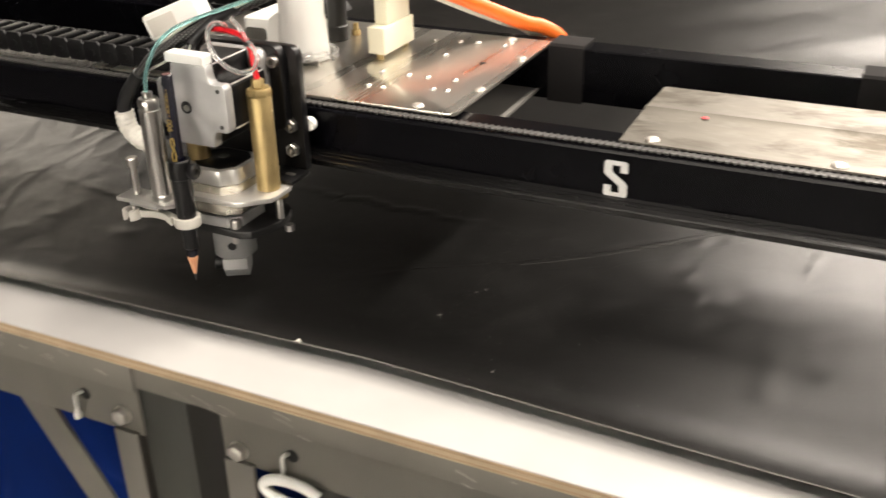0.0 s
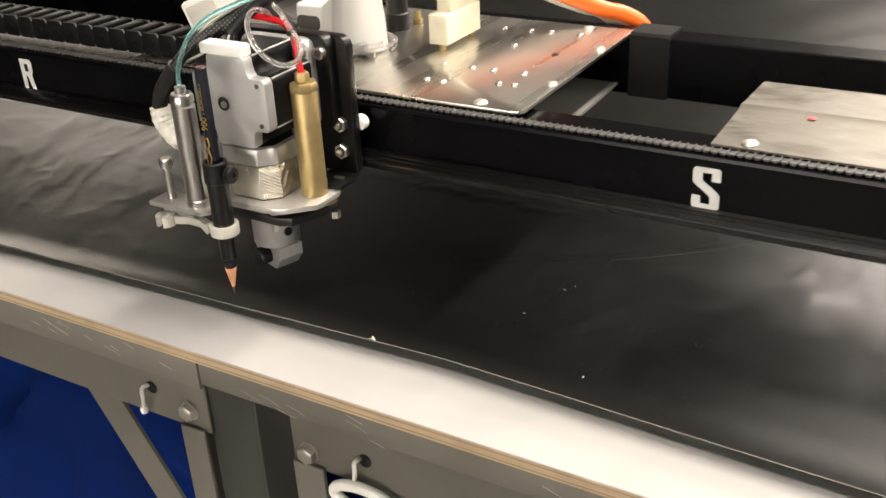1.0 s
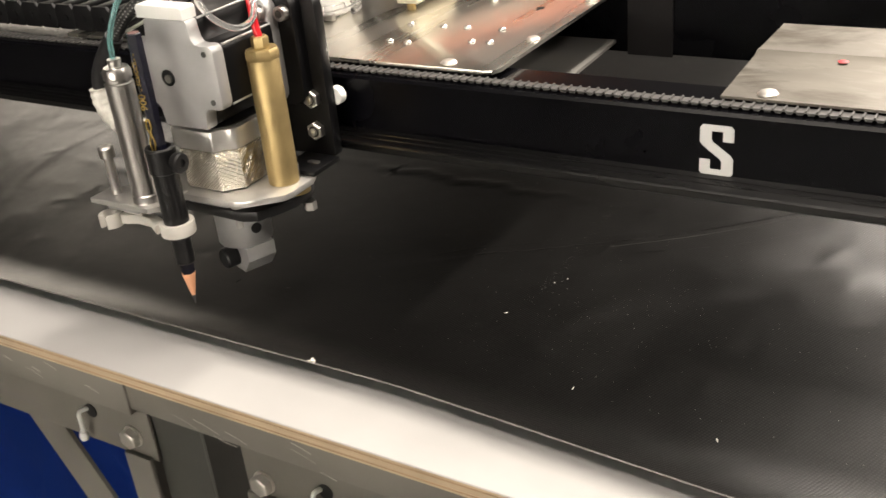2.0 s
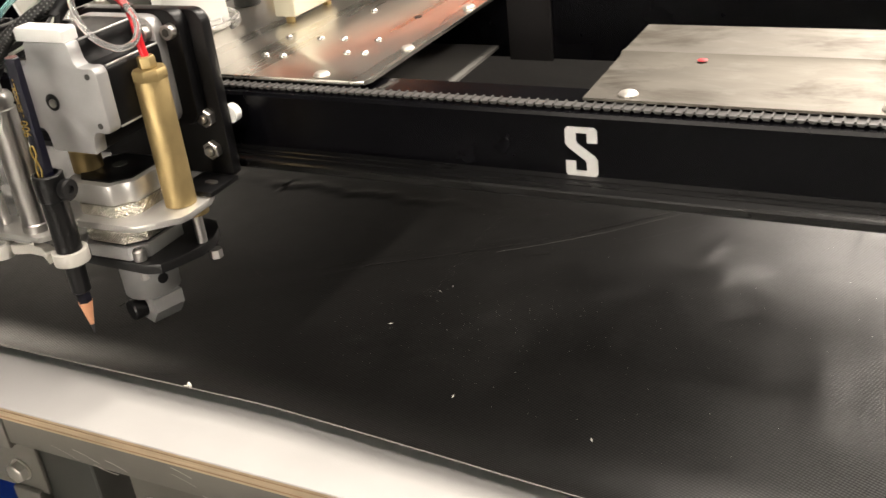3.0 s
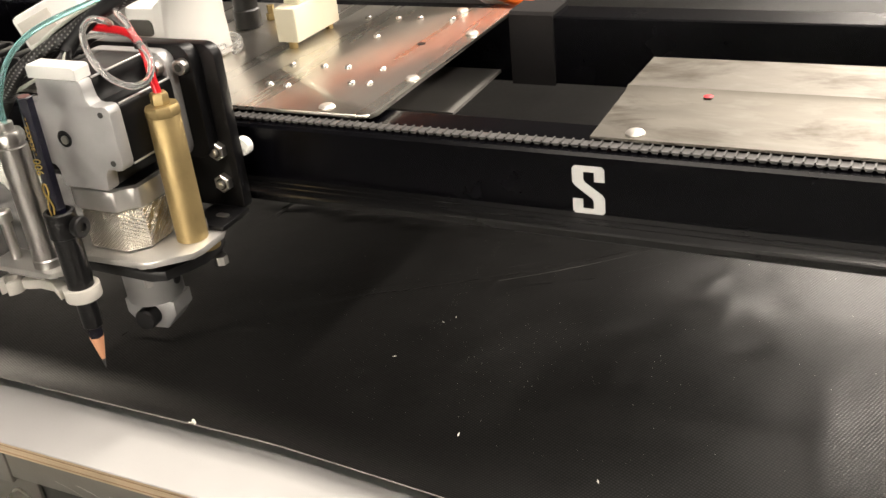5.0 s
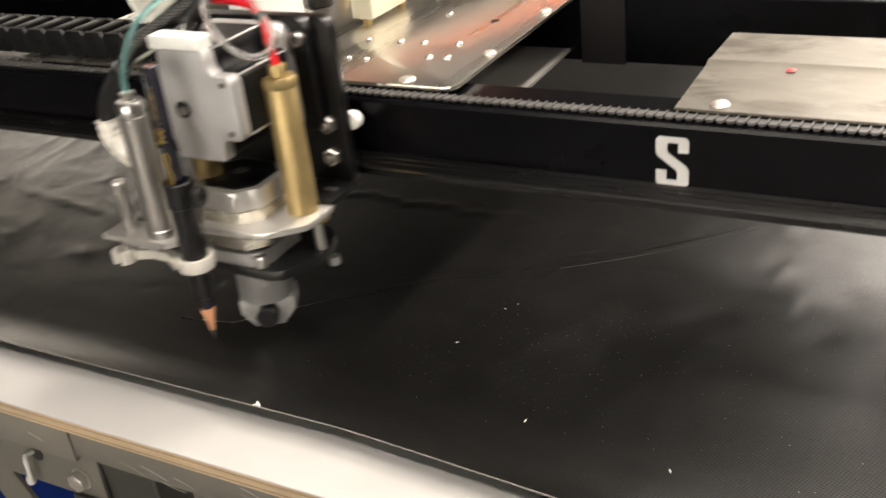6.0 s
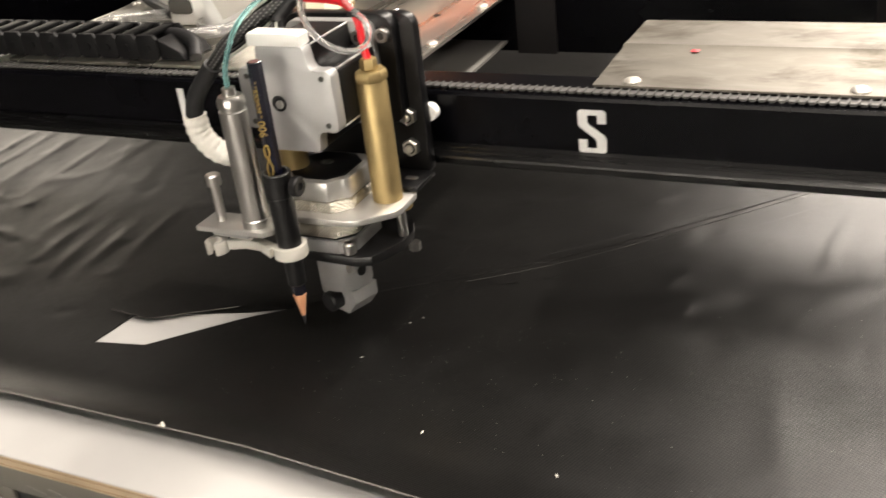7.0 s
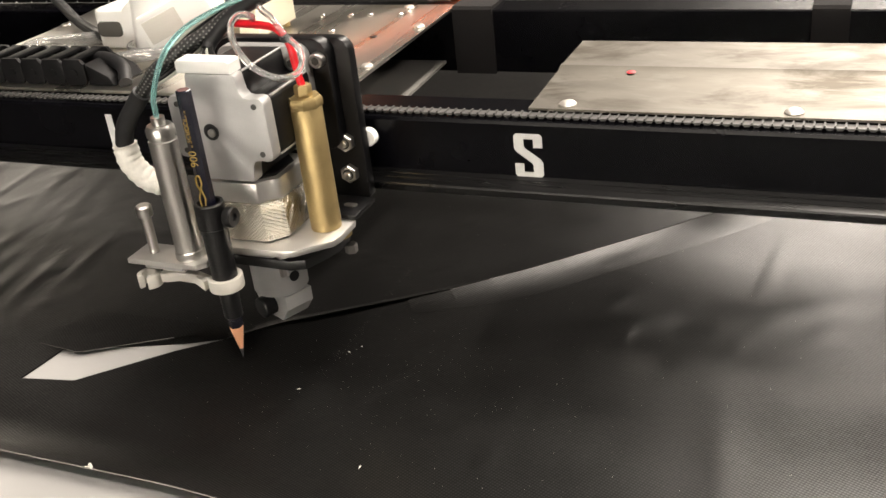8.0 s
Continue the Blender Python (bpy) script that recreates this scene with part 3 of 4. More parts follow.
def cut_lip(parent, side, ax, ay, bx, by):
    """One short strip of cloth along the cut (side -1 before it, 1 behind it), hinged on its far side."""
    size = math.hypot(bx - ax, by - ay)
    ux, uy = (bx - ax) / size, (by - ay) / size
    nx, ny = uy * -side, ux * side
    mx, my = (ax + bx) / 2, (ay + by) / 2
    wide, bow = lip_shape(side, mx)
    px, py = mx + nx * wide, my + ny * wide
    pz = relief(px, py)
    bm = bm_new()
    ends, steps = [], 14
    for along, here in ((-size / 2 - 0.3, ax), (size / 2 + 0.3, bx)):
        w, h = lip_shape(side, here)
        top, low = [], []
        for q in range(steps + 1):
            f = q / steps
            off = w * (1 - f) + (0.5 if side > 0 else 0.0) * f
            x, y = mx + ux * along + nx * off, my + uy * along + ny * off
            z = relief(x, y) + 0.05 + h * f ** (2.2 if side < 0 else 1.6)
            top.append(bm.verts.new((x, y, z)))
            low.append(bm.verts.new((x, y, z - 0.6)))
        ends.append((top, low))
    (ta, la), (tb, lb) = ends
    for q in range(steps):
        bm.faces.new((ta[q], tb[q], tb[q + 1], ta[q + 1]))
        bm.faces.new((la[q], la[q + 1], lb[q + 1], lb[q]))
    bm.faces.new((ta[-1], tb[-1], lb[-1], la[-1]))
    bmesh.ops.recalc_face_normals(bm, faces=bm.faces)
    ob = part("cut_lip", bm, VINYL, parent, smooth=40)
    down = -side * -math.degrees(math.atan2(bow, wide))
    return ob, (px * MM, py * MM, pz * MM), math.degrees(math.atan2(uy, ux)), down, -side * LIP_RISE * bow / LIP_BOW


def vinyl_cloth():
    root = thing("vinyl_cloth", "black woven vinyl cloth with dents, creases and a long cut", "cloth")
    cloth_sheet("front_piece", lambda x: HEM, lambda x: line_at(FRONT_CUT, x), XS, 40, 1.0, root)
    cloth_sheet("rear_piece", lambda x: line_at(REAR_CUT, x), lambda x: TY1 - 30, XS, 210, 1.7, root)
    hem = cloth_sheet("front_hem", lambda x: -7.5 if x < 60 else -7.5 - 0.072 * (x - 60), lambda x: HEM + 22, XS, 18, 1.0, root, 0.3, 8.5, 0)
    flap = cloth_sheet("flap", lambda x: line_at(FRONT_CUT, x) - 0.4, lambda x: line_at(REAR_CUT, x) + 2 + 8 * min(1, (26 - x) / 60), list(np.linspace(-97, 25, 42)), 8, 1.0, root, 0.14, 0.0, 0, (26, 142))
    bm = bm_new()
    edge = [(x, (-7.5 if x < 60 else -7.5 - 0.072 * (x - 60)), relief(x, -8) + 8.6) for x in range(-800, 520, 12)]
    add_sweep(bm, edge, 0.3, 6, 1)
    part("raw_edge", bm, RAW_EDGE, hem, "pale raw edge of the cloth")
    bm = bm_new()
    edge = [(x - 26, line_at(FRONT_CUT, x) - 142.0, relief(x, line_at(FRONT_CUT, x)) - 0.3) for x in range(-94, -20, 4)]
    add_sweep(bm, edge, 0.22, 6, 1)
    part("raw_edge", bm, RAW_EDGE, flap, "pale raw edge of the cut")
    bm = bm_new()
    rng = random.Random(8)
    for k in range(7):
        a, b, c = (rng.uniform(-1.6, 1.6) for _ in range(3))
        add_sweep(bm, [(10, -6.8, 9.0), (10 + a, -6.9 + b, 10.0), (10 + 1.5 * b, -6.7 + c, 9.2)], 0.3, 5, 4)
    part("thread_tuft", bm, WOOL, hem, "pale tuft of loose thread")
    # a faint scored crease along the far half of the cut
    bm = bm_new()
    score = [(x, line_at(FRONT_CUT, x) - 7, relief(x, line_at(FRONT_CUT, x) - 7) + 0.12) for x in range(98, 300, 4)]
    add_sweep(bm, score, 0.16, 5, 1)
    part("score_line", bm, SCORE, root, "faint pale scored line")
    lips = []
    for side, first in ((-1, 7), (1, 3)):
        for (x0, y0), (x1, y1) in zip(FRONT_CUT[first:], FRONT_CUT[first + 1:]):
            n = max(1, round(math.hypot(x1 - x0, y1 - y0) / 34))
            for k in range(n):
                ax, ay, bx, by = (x0 + (x1 - x0) * k / n, y0 + (y1 - y0) * k / n, x0 + (x1 - x0) * (k + 1) / n, y0 + (y1 - y0) * (k + 1) / n)
                lips.append(cut_lip(root, side, ax, ay, bx, by))
    return root, hem, flap, lips


cloth, hem, flap, lips = vinyl_cloth()


def lint():
    """Pale specks and fibres lying on the cloth."""
    rng = random.Random(5)
    verts, faces = [], []
    spots = [(74, 88, 1.5), (85, 128, 1.3), (137, 36.5, 1.7), (211, 26, 1.8), (90, 135, 1.1)]
    for _ in range(520):
        a = rng.random()
        x, y = (rng.gauss(120, 55), rng.gauss(110, 45)) if a < 0.6 else (rng.uniform(-60, 340), rng.uniform(30, 330))
        spots.append((x, y, rng.choice((0.1, 0.12, 0.15, 0.22))))
    # a dusty rubbed streak
    spots += [(rng.gauss(81, 2.2), rng.uniform(100, 235), rng.choice((0.09, 0.12))) for _ in range(170)]
    for x, y, s in spots:
        if y < 2 or abs(y - line_at(FRONT_CUT, x)) < 3:
            continue
        z, t = relief(x, y) + (1.0 if y < HEM + 23 else 0.05), rng.uniform(0, 3.1)
        c, d = math.cos(t) * s, math.sin(t) * s
        w = 0.3 * s if s > 1 else 0.7 * s
        o = len(verts)
        for px, py, pz in ((-c, -d, 0), (d * w / s, -c * w / s, 0.1), (c, d, 0), (-d * w / s, c * w / s, 0.1), (0, 0, 0.4 * w + 0.15)):
            verts.append(((x + px) * MM, (y + py) * MM, (z + pz) * MM))
        faces += [(o, o + 1, o + 4), (o + 1, o + 2, o + 4), (o + 2, o + 3, o + 4), (o + 3, o, o + 4)]
    data = bpy.data.meshes.new("lint")
    data.from_pydata(verts, [], faces)
    data.materials.append(WOOL)
    tagged(new("lint", data), "pale specks of lint scattered over the cloth", "lint", kind="stuff")


lint()

# ---------------------------------------------------------------- the gantry
GX0, GX1 = -900, 760


def add_letter(bm, ch, x, z, y):
    w = {"S": [[(0, 23.5), (1.5, 25), (16.5, 25), (18, 23.5), (18, 17.2), (12.3, 17.2), (12.3, 22), (6.2, 22), (6.2, 18), (7, 16.6), (16.6, 10.6), (18, 8.6), (18, 1.5), (16.5, 0), (1.5, 0), (0, 1.5), (0, 7.8), (5.7, 7.8), (5.7, 3), (11.8, 3), (11.8, 7), (11, 8.4), (1.4, 14.6), (0, 16.4)]],
         "R": [[(0, 0), (5.8, 0), (5.8, 25), (0, 25)], [(5.8, 21), (11.5, 21), (11.5, 25), (5.8, 25)], [(11.5, 14.6), (12, 14), (15.5, 12.6), (17.5, 15), (17.5, 23), (15.5, 25), (11.5, 25)],
               [(5.8, 10.6), (8.6, 10.6), (11.5, 14.6), (5.8, 14.6)], [(8.6, 10.6), (12.2, 0), (18, 0), (14.6, 12.6), (11.5, 14.6)]],
         "L": [[(0, 0), (5.8, 0), (5.8, 25), (0, 25)], [(5.8, 0), (15, 0), (15, 4.2), (5.8, 4.2)]]}[ch]
    for poly in w:
        add_prism(bm, [(x + 2 + (0.78 if ch == "R" else 0.88) * u, z + v) for u, v in poly], y - 0.35, y + 0.2, "y")


def gantry_beams():
    root = thing("gantry", "black twin-beam gantry with steel cover plates and a toothed belt", "gantry")
    bm = bm_new()
    add_prism(bm, [(129, 85), (165, 85), (165, 123.5), (164, 124.5), (130.5, 124.5), (129, 123)], GX0, GX1, "x")
    front = part("front_beam", bm, BEAM_BLACK, root, "black painted beam with a lower lip")
    bm = bm_new()
    add_prism(bm, [(128.9, 93.9), (127.8, 93.4), (126.0, 92.9), (125.7, 92.4), (125.2, 92.3), (124.9, 92.5), (122.6, 91.8), (122.3, 91.3), (121.7, 91.1), (121.4, 91.4), (119.4, 90.7), (118.2, 90.1), (117.5, 89.2), (117.5, 85.8), (118.5, 85.1), (128.9, 85.1)], GX0, GX1, "x")
    part("lower_lip", bm, LIP_BLACK, front, "worn black lip with a groove", smooth=25)
    for ch, x in (("S", 174.2), ("L", -98.3), ("R", -388.5)):
        bm = bm_new()
        add_letter(bm, ch, x, 93.5, 129)
        part("letter", bm, LETTER_WHITE, front, "white stick-on letter " + ch, smooth=0)
    bm = bm_new()
    add_prism(bm, [(334, 82), (361, 82), (361, 127), (360, 128), (335, 128), (334, 127)], GX0, GX1, "x")
    part("rear_beam", bm, BEAM_BLACK, root)
    # the belt: a band with square teeth on top
    bm = bm_new()
    pitch = 4.76
    n0, n1 = int(GX0 / pitch) + 2, int(GX1 / pitch) - 2
    # one tooth: a flat band with a low rib across it and a half-round gap below
    arch = [(2.38 - 1.15 * math.cos(a), 125.0 + 1.05 * math.sin(a)) for a in np.linspace(0, math.pi, 7)]
    verts, faces = [], []
    for k in range(n0, n1):
        x0, o = k * pitch, len(verts)
        top = [(0, 126.4), (1.8, 126.4), (2.0, 127.3), (2.8, 127.3), (3.0, 126.4), (pitch, 126.4)]
        low = [(0, 125.0)] + arch + [(pitch, 125.0)]
        line = low + top[::-1]
        m = len(line)
        for y in (134.3, 140.3):
            verts += [((x0 + x) * MM, y * MM, z * MM) for x, z in line]
        faces.append(tuple(range(o, o + m)))
        faces.append(tuple(reversed(range(o + m, o + 2 * m))))
        faces += [(o + i + 1, o + i, o + m + i, o + m + i + 1) for i in range(m - 1) if i != len(low) - 1]
    bm.free()
    data = bpy.data.meshes.new("timing_belt")
    data.from_pydata(verts, [], faces)
    joined = bmesh.new()
    joined.from_mesh(data)
    bmesh.ops.remove_doubles(joined, verts=joined.verts, dist=1e-6)
    joined.to_mesh(data)
    joined.free()
    data.materials.append(BELT_GREY)
    belt = new("timing_belt", data)
    belt.parent = root
    tagged(belt, "grey toothed rubber drive belt")
    # main cover plate, lower plate, bent sheet
    bm = bm_new()
    add_prism(bm, [(-266, 142.5), (55, 142.5), (60, 144), (62.5, 149), (61, 345), (-270, 345), (-263, 270)], 127, 129.4, "z", 0.3)
    part("cover_plate", bm, BRUSHED, root, "brushed steel cover plate with rivets")
    bm = bm_new()
    add_prism(bm, [(-266, 250), (55, 250), (54, 300), (53, 333.5), (-266, 333.5)], 88, 90, "z")
    part("lower_plate", bm, LOWER_SHEET, root, "dull aluminium lower plate")
    bm = bm_new()
    add_prism(bm, [(140.8, 127.2), (204, 127.4), (207, 129.6), (211, 129.4), (242, 133.2), (242, 134.5), (211, 130.7), (206.4, 130.9), (203.2, 128.7), (140.8, 128.5)], 179.5, 600, "x")
    for v in bm.verts:
        if v.co.x < 200:
            v.co.x += max(0, v.co.y - 196) * 0.12
            if v.co.y < 142:
                v.co.x += 2
    part("bent_sheet", bm, DULL_SHEET, root, "creased bare steel cover sheet")
    bm = bm_new()
    add_lathe(bm, [(2.6, 0), (2.4, 0.1)], 10, (224, 199.5, 129.7))
    part("ink_mark", bm, RED_INK, root, "small red ink mark")
    for x, y0, y1, z0, z1 in ((-250, 144, 162, 124.6, 126.9), (-60, 144, 162, 124.6, 126.9), (40, 144, 162, 124.6, 126.9), (195, 142, 156, 124.6, 127.1), (309, 142, 156, 124.6, 127.1), (470, 142, 156, 124.6, 127.1)):
        bm = bm_new()
        add_box(bm, x, x + 14, y0, y1, z0, z1)
        part("spacer", bm, BLACK_PLASTIC, root)
    rivets = [(-32.4, 212), (-9, 211.6), (7.3, 212), (30.3, 213), (-25.8, 177), (-13, 176.6), (24, 187), (35.3, 188), (-35, 312.6), (-12, 314.4), (4, 316), (28.3, 315.6), (-6, 272.4)]
    for x, y in rivets:
        bm = bm_new()
        add_lathe(bm, [(2.3, 129.3), (2.2, 130.6), (1.4, 131.2)], 12, (x, y, 0))
        part("rivet", bm, STAINLESS, root)
    for x, y, z, r in ((57, 200, 129.4, 4), (30.6, 149.4, 129.4, 4.6), (55.8, 286.7, 129.4, 4), (26.7, 336, 129.4, 4), (201.5, 147.8, 128.5, 4.8), (316, 147.4, 128.5, 4.8), (-245, 200, 129.4, 4), (-258, 285, 129.4, 4), (-128, 155, 129.4, 4)):
        bm = bm_new()
        add_lathe(bm, [(r, z - 0.1), (r, z + 0.6), (r * 0.8, z + 1.6), (r * 0.45, z + 2)], 18, (x, y, 0))
        part("screw", bm, ZINC, root, "round-headed screw")
    # no real opening, a black disc gives the shade of the hole
    bm = bm_new()
    add_lathe(bm, [(2.6, 129.3), (2.6, 129.9)], 14, (31.6, 262.3, 0))
    part("hole", bm, BLACK_PLASTIC, root, "small drilled hole drawn as a dark disc")
    for x0, x1, zb in ((62, 93, 81), (311, 334, 81)):
        bm = bm_new()
        add_prism(bm, [(331.5, zb), (333.9, zb), (333.9, 128.2), (361.3, 128.2), (361.3, zb), (363, zb), (363.2, 129.8), (361, 131), (334, 131), (331.8, 129)], x0, x1, "x")
        part("strap", bm, VELCRO, root, "black hook-and-loop strap")
    return root


gantry = gantry_beams()
riders = [gantry]


def cable_chain():
    root = thing("cable_chain", "black segmented plastic cable carrier chain", "cable chain")
    bm = bm_new()
    add_prism(bm, [(0, 130), (13.5, 130), (15.5, 133), (15.5, 144), (13, 147), (0, 147), (-2, 144), (-2, 133)], 148, 150.8, "y", 0.5)
    add_prism(bm, [(0, 130), (13.5, 130), (15.5, 133), (15.5, 144), (13, 147), (0, 147), (-2, 144), (-2, 133)], 176, 178.8, "y", 0.5)
    add_box(bm, 1.5, 9.5, 150.8, 176, 144.5, 147, 0.5)
    add_box(bm, 1.5, 9.5, 150.8, 176, 130, 132, 0.4)
    add_lathe(bm, [(2.6, 147.2), (2.6, 148.1)], 14, (7, 0, 138), "y")
    first = mesh_of("link", bm, CHAIN_BLACK)
    for k in range(40):
        ob = new("link", first)
        ob.parent = root
        ob.matrix_basis = pose((-137 - 17.6 * k) * MM, 0, 0)
    bm = bm_new()
    add_prism(bm, [(-121, 130), (-100, 130), (-104, 136), (-121, 144)], 149, 178, "y", 0.8)
    part("end_bracket", bm, CHAIN_BLACK, root)
    return root


riders.append(cable_chain())
riders.append(copy_thing(riders[-1], pose(-0.06, 0.206, 0)))


def plate_items():
    out = []
    bm = bm_new()
    add_prism(bm, rounded(-176, -136, 226, 290, 8), 129.6, 158, "z", 3)
    box = thing("white_housing", "white plastic housing with a small dark window", "housing", bm, WHITE_PLASTIC)
    bm = bm_new()
    add_prism(bm, rounded(-171, -150, 139, 150, 3.5), 224.6, 226.4, "y", 0.4)
    part("window", bm, SMOKED, box, "dark translucent window")
    out.append(box)
    bm = bm_new()
    add_lathe(bm, [(20, 129.6), (21, 131), (20, 152), (18.5, 166), (18.5, 205), (16, 208)], 36, (-112, 224, 0))
    jar = thing("white_canister", "white plastic canister on the steel plate", "canister", bm, WHITE_PLASTIC)
    bm = bm_new()
    add_box(bm, -100, -88, 206, 210, 129.6, 134, 0.6)
    part("foot_clip", bm, STAINLESS, jar)
    bm = bm_new()
    add_prism(bm, [(-146, 129.7), (-124, 129.7), (-124, 166), (-136, 166), (-144, 160), (-146, 152)], 222, 244, "y", 2)
    part("shoulder", bm, WHITE_PLASTIC, jar)
    out.append(jar)
    bm = bm_new()
    add_prism(bm, rounded(-61, -45, 240, 292, 1.2), 134, 156, "z", 0.8)
    conn = thing("terminal_block", "cream plastic terminal block on brass feet", "connector", bm, CREAM)
    bm = bm_new()
    add_prism(bm, rounded(-59, -47, 250, 289, 1.2), 156.1, 205, "z", 0.8)
    part("upper_block", bm, CREAM, conn)
    for y in (244, 288):
        bm = bm_new()
        add_lathe(bm, [(3, 129.5), (3, 134)], 12, (-52, y, 0))
        part("foot", bm, BRASS, conn, "brass standoff")
    out.append(conn)
    bm = bm_new()
    add_lathe(bm, [(9, 129.5), (9.5, 130), (9.5, 142), (8.6, 143), (8.6, 190)], 28, (-116, 284, 0))
    out.append(thing("black_knob", "black plastic cylinder on the plate", "knob", bm, BLACK_PLASTIC))
    bm = bm_new()
    add_lathe(bm, [(4, 129.5), (4, 134), (2.6, 134.2), (2.6, 140)], 6, (-109, 303, 0))
    out.append(thing("brass_fitting", "small brass hose fitting", "fitting", bm, BRASS))
    bm = bm_new()
    rng = random.Random(3)
    pts = []
    for k in range(60):
        a = k * 0.5
        pts.append((-160 + (62 + 3 * math.sin(k)) * math.cos(a), 208 + (25 + 2 * math.cos(2.1 * k)) * math.sin(a), 132 + 0.12 * k + rng.uniform(-0.4, 0.4)))
    add_sweep(bm, pts, 2.0, 8, 4)
    out.append(thing("coiled_tube", "flat coil of clear plastic tube", "tube", bm, CLEAR))
    bm = bm_new()
    pts = [(-112 + 27 * math.cos(a), 224 + 25 * math.sin(a), 131.6 + 0.5 * a) for a in np.linspace(0, 12.3, 34)]
    add_sweep(bm, pts, 1.9, 8, 4)
    out.append(thing("coiled_tube", "clear plastic tube wound round the canister", "tube", bm, CLEAR))
    bm = bm_new()
    add_sweep(bm, [(-190, 172, 137), (-140, 172, 140), (-118, 168, 142), (-100, 160, 139), (-92, 150, 132)], 4.4, 12)
    out.append(thing("grey_hose", "dark grey hose leaving the chain", "hose", bm, HEATSHRINK))
    bm = bm_new()
    add_sweep(bm, [(-350, 350, 160), (-286, 312, 143), (-236, 275, 137), (-193, 245, 136), (-172, 230, 138)], 4.2, 10)
    out.append(thing("braided_cable", "black braided cable bundle", "cable", bm, BRAID))
    for mat, label, dx, r in ((GREY_CABLE, "pale grey cable", -10, 5), (ORANGE, "bright orange cable", 8, 6.5), (WHITE_PLASTIC, "white cable", -19, 3)):
        bm = bm_new()
        add_sweep(bm, [(-200 + dx, 119, 300), (-146 + dx, 179, 260), (-67 + dx, 268, 200), (12 + dx, 350, 145), (34 + dx, 368, 135), (48 + dx, 377, 124), (44 + dx, 383, 110), (-10 + dx, 385, 105)], r, 12)
        out.append(thing("cable", label + " draped over the rear beam", "cable", bm, mat))
    return out


riders += plate_items()

# ---------------------------------------------------------------- the cutting head
def cutting_head():
    root = thing("tool_carriage", "machine tool head with stepper motors, brass cylinder and a pencil", "machine head")
    bm = bm_new()
    add_prism(bm, rounded(-129, -40.5, 84, 176, (2, 2, 8, 8)), 108, 115, "y", 0.7)
    part("back_plate", bm, BLACK_ANO, root, "black anodised back plate")
    bm = bm_new()
    add_box(bm, -62, -38, 84, 108, 82.2, 85, 0.5)
    bracket = part("angle_bracket", bm, BLACK_ANO, root, "black angle bracket with a slot")
    # bright patch added for the white glint in the slot
    bm = bm_new()
    add_prism(bm, rounded(-51, -43, 94, 98, 1.9), 84.9, 85.5, "z")
    part("slot_bright_patch", bm, STAINLESS, bracket, "bright patch added in the slot")
    bm = bm_new()
    add_prism(bm, rounded(-117, -49, 116, 178, (4, 8, 9, 9)), 99.6, 107.9, "y", 0.7)
    part("motor_mount", bm, BLACK_ANO, root)
    for x, y, z in ((-50.0, 107.9, 118.0), (-50.3, 107.9, 99.4)):
        bm = bm_new()
        add_lathe(bm, [(5.3, y), (5.3, y - 3.2), (4.7, y - 3.9)], 6, (x, 0, z), "y")
        nut = part("nut", bm, STAINLESS, root, "stainless hexagon nut", smooth=15)
        # dark ring for the shade around the stud
        bm = bm_new()
        add_lathe(bm, [(3.3, y - 3.9), (3.2, y - 4.2), (2.5, y - 4.2)], 20, (x, 0, z), "y")
        part("thread_recess", bm, SHADED_STEEL, nut)
        bm = bm_new()
        add_lathe(bm, [(2.3, y - 4), (2.3, y - 5.6), (1.6, y - 6)], 16, (x, 0, z), "y")
        part("stud", bm, STAINLESS, nut)
    for x, y, z in ((-54, 99.5, 167.2), (-64, 92, 168.2), (-106, 92, 168.2)):
        bm = bm_new()
        add_lathe(bm, [(4.0, y), (4.0, y - 4), (3.4, y - 4.5), (2.1, y - 4.5), (2.0, y - 2.5)], 20, (x, 0, z), "y")
        screw = part("cap_screw", bm, STAINLESS, root, "stainless socket cap screw")
        # socket shade as a dark six-sided disc
        bm = bm_new()
        add_lathe(bm, [(2.3, y - 4.4), (2.3, y - 4.7)], 6, (x, 0, z), "y")
        part("hex_socket", bm, SHADED_STEEL, screw, smooth=0)
    # big motor
    corner = [(-14.5, 0), (-13.7, -1.0), (-13.3, -5), (-12.6, -9), (-10.8, -11.4), (-7.8, -12), (-4, -11.6), (-1.8, -12), (-0.5, -13.3), (0, -15.5)]

    def notched(cx, cz, h):
        """A square outline with a stepped notch at each corner, clockwise from the top."""
        out = [(cx + h + a, cz + h + b) for a, b in corner]
        out += [(cx + h + a, cz - h - b) for a, b in corner[::-1]]
        out += [(cx - h - a, cz - h - b) for a, b in corner]
        return out + [(cx - h - a, cz + h + b) for a, b in corner[::-1]]

    bm = bm_new()
    add_prism(bm, notched(-85.2, 147.8, 27.9), 54.2, 92, "y", 0.4)
    motor = part("stepper_motor", bm, BLACK_ANO, root, "square stepper motor with black laminations")
    # pale strips paint the light that the notched edges catch
    for x, z in ((-71.2, 175.6), (-58.0, 163.2), (-58.0, 132.4)):
        bm = bm_new()
        add_box(bm, x - 0.5, x + 0.5, 54.4, 91.8, z - 0.5, z + 0.5, 0.2, 1)
        part("edge_glint", bm, ALU, motor, "pale strip for the light caught on the corner edge")
    bm = bm_new()
    add_prism(bm, notched(-85.2, 147.8, 28.2), 46, 54, "y", 0.7)
    part("end_cap", bm, ALU, motor, "grey cast aluminium end cap")
    # black ring stands for the shade in the shaft recess
    bm = bm_new()
    add_lathe(bm, [(4.4, 45.9), (4.4, 45.6), (3.2, 45.5), (3.2, 46.2)], 24, (-90.5, 0, 146), "y")
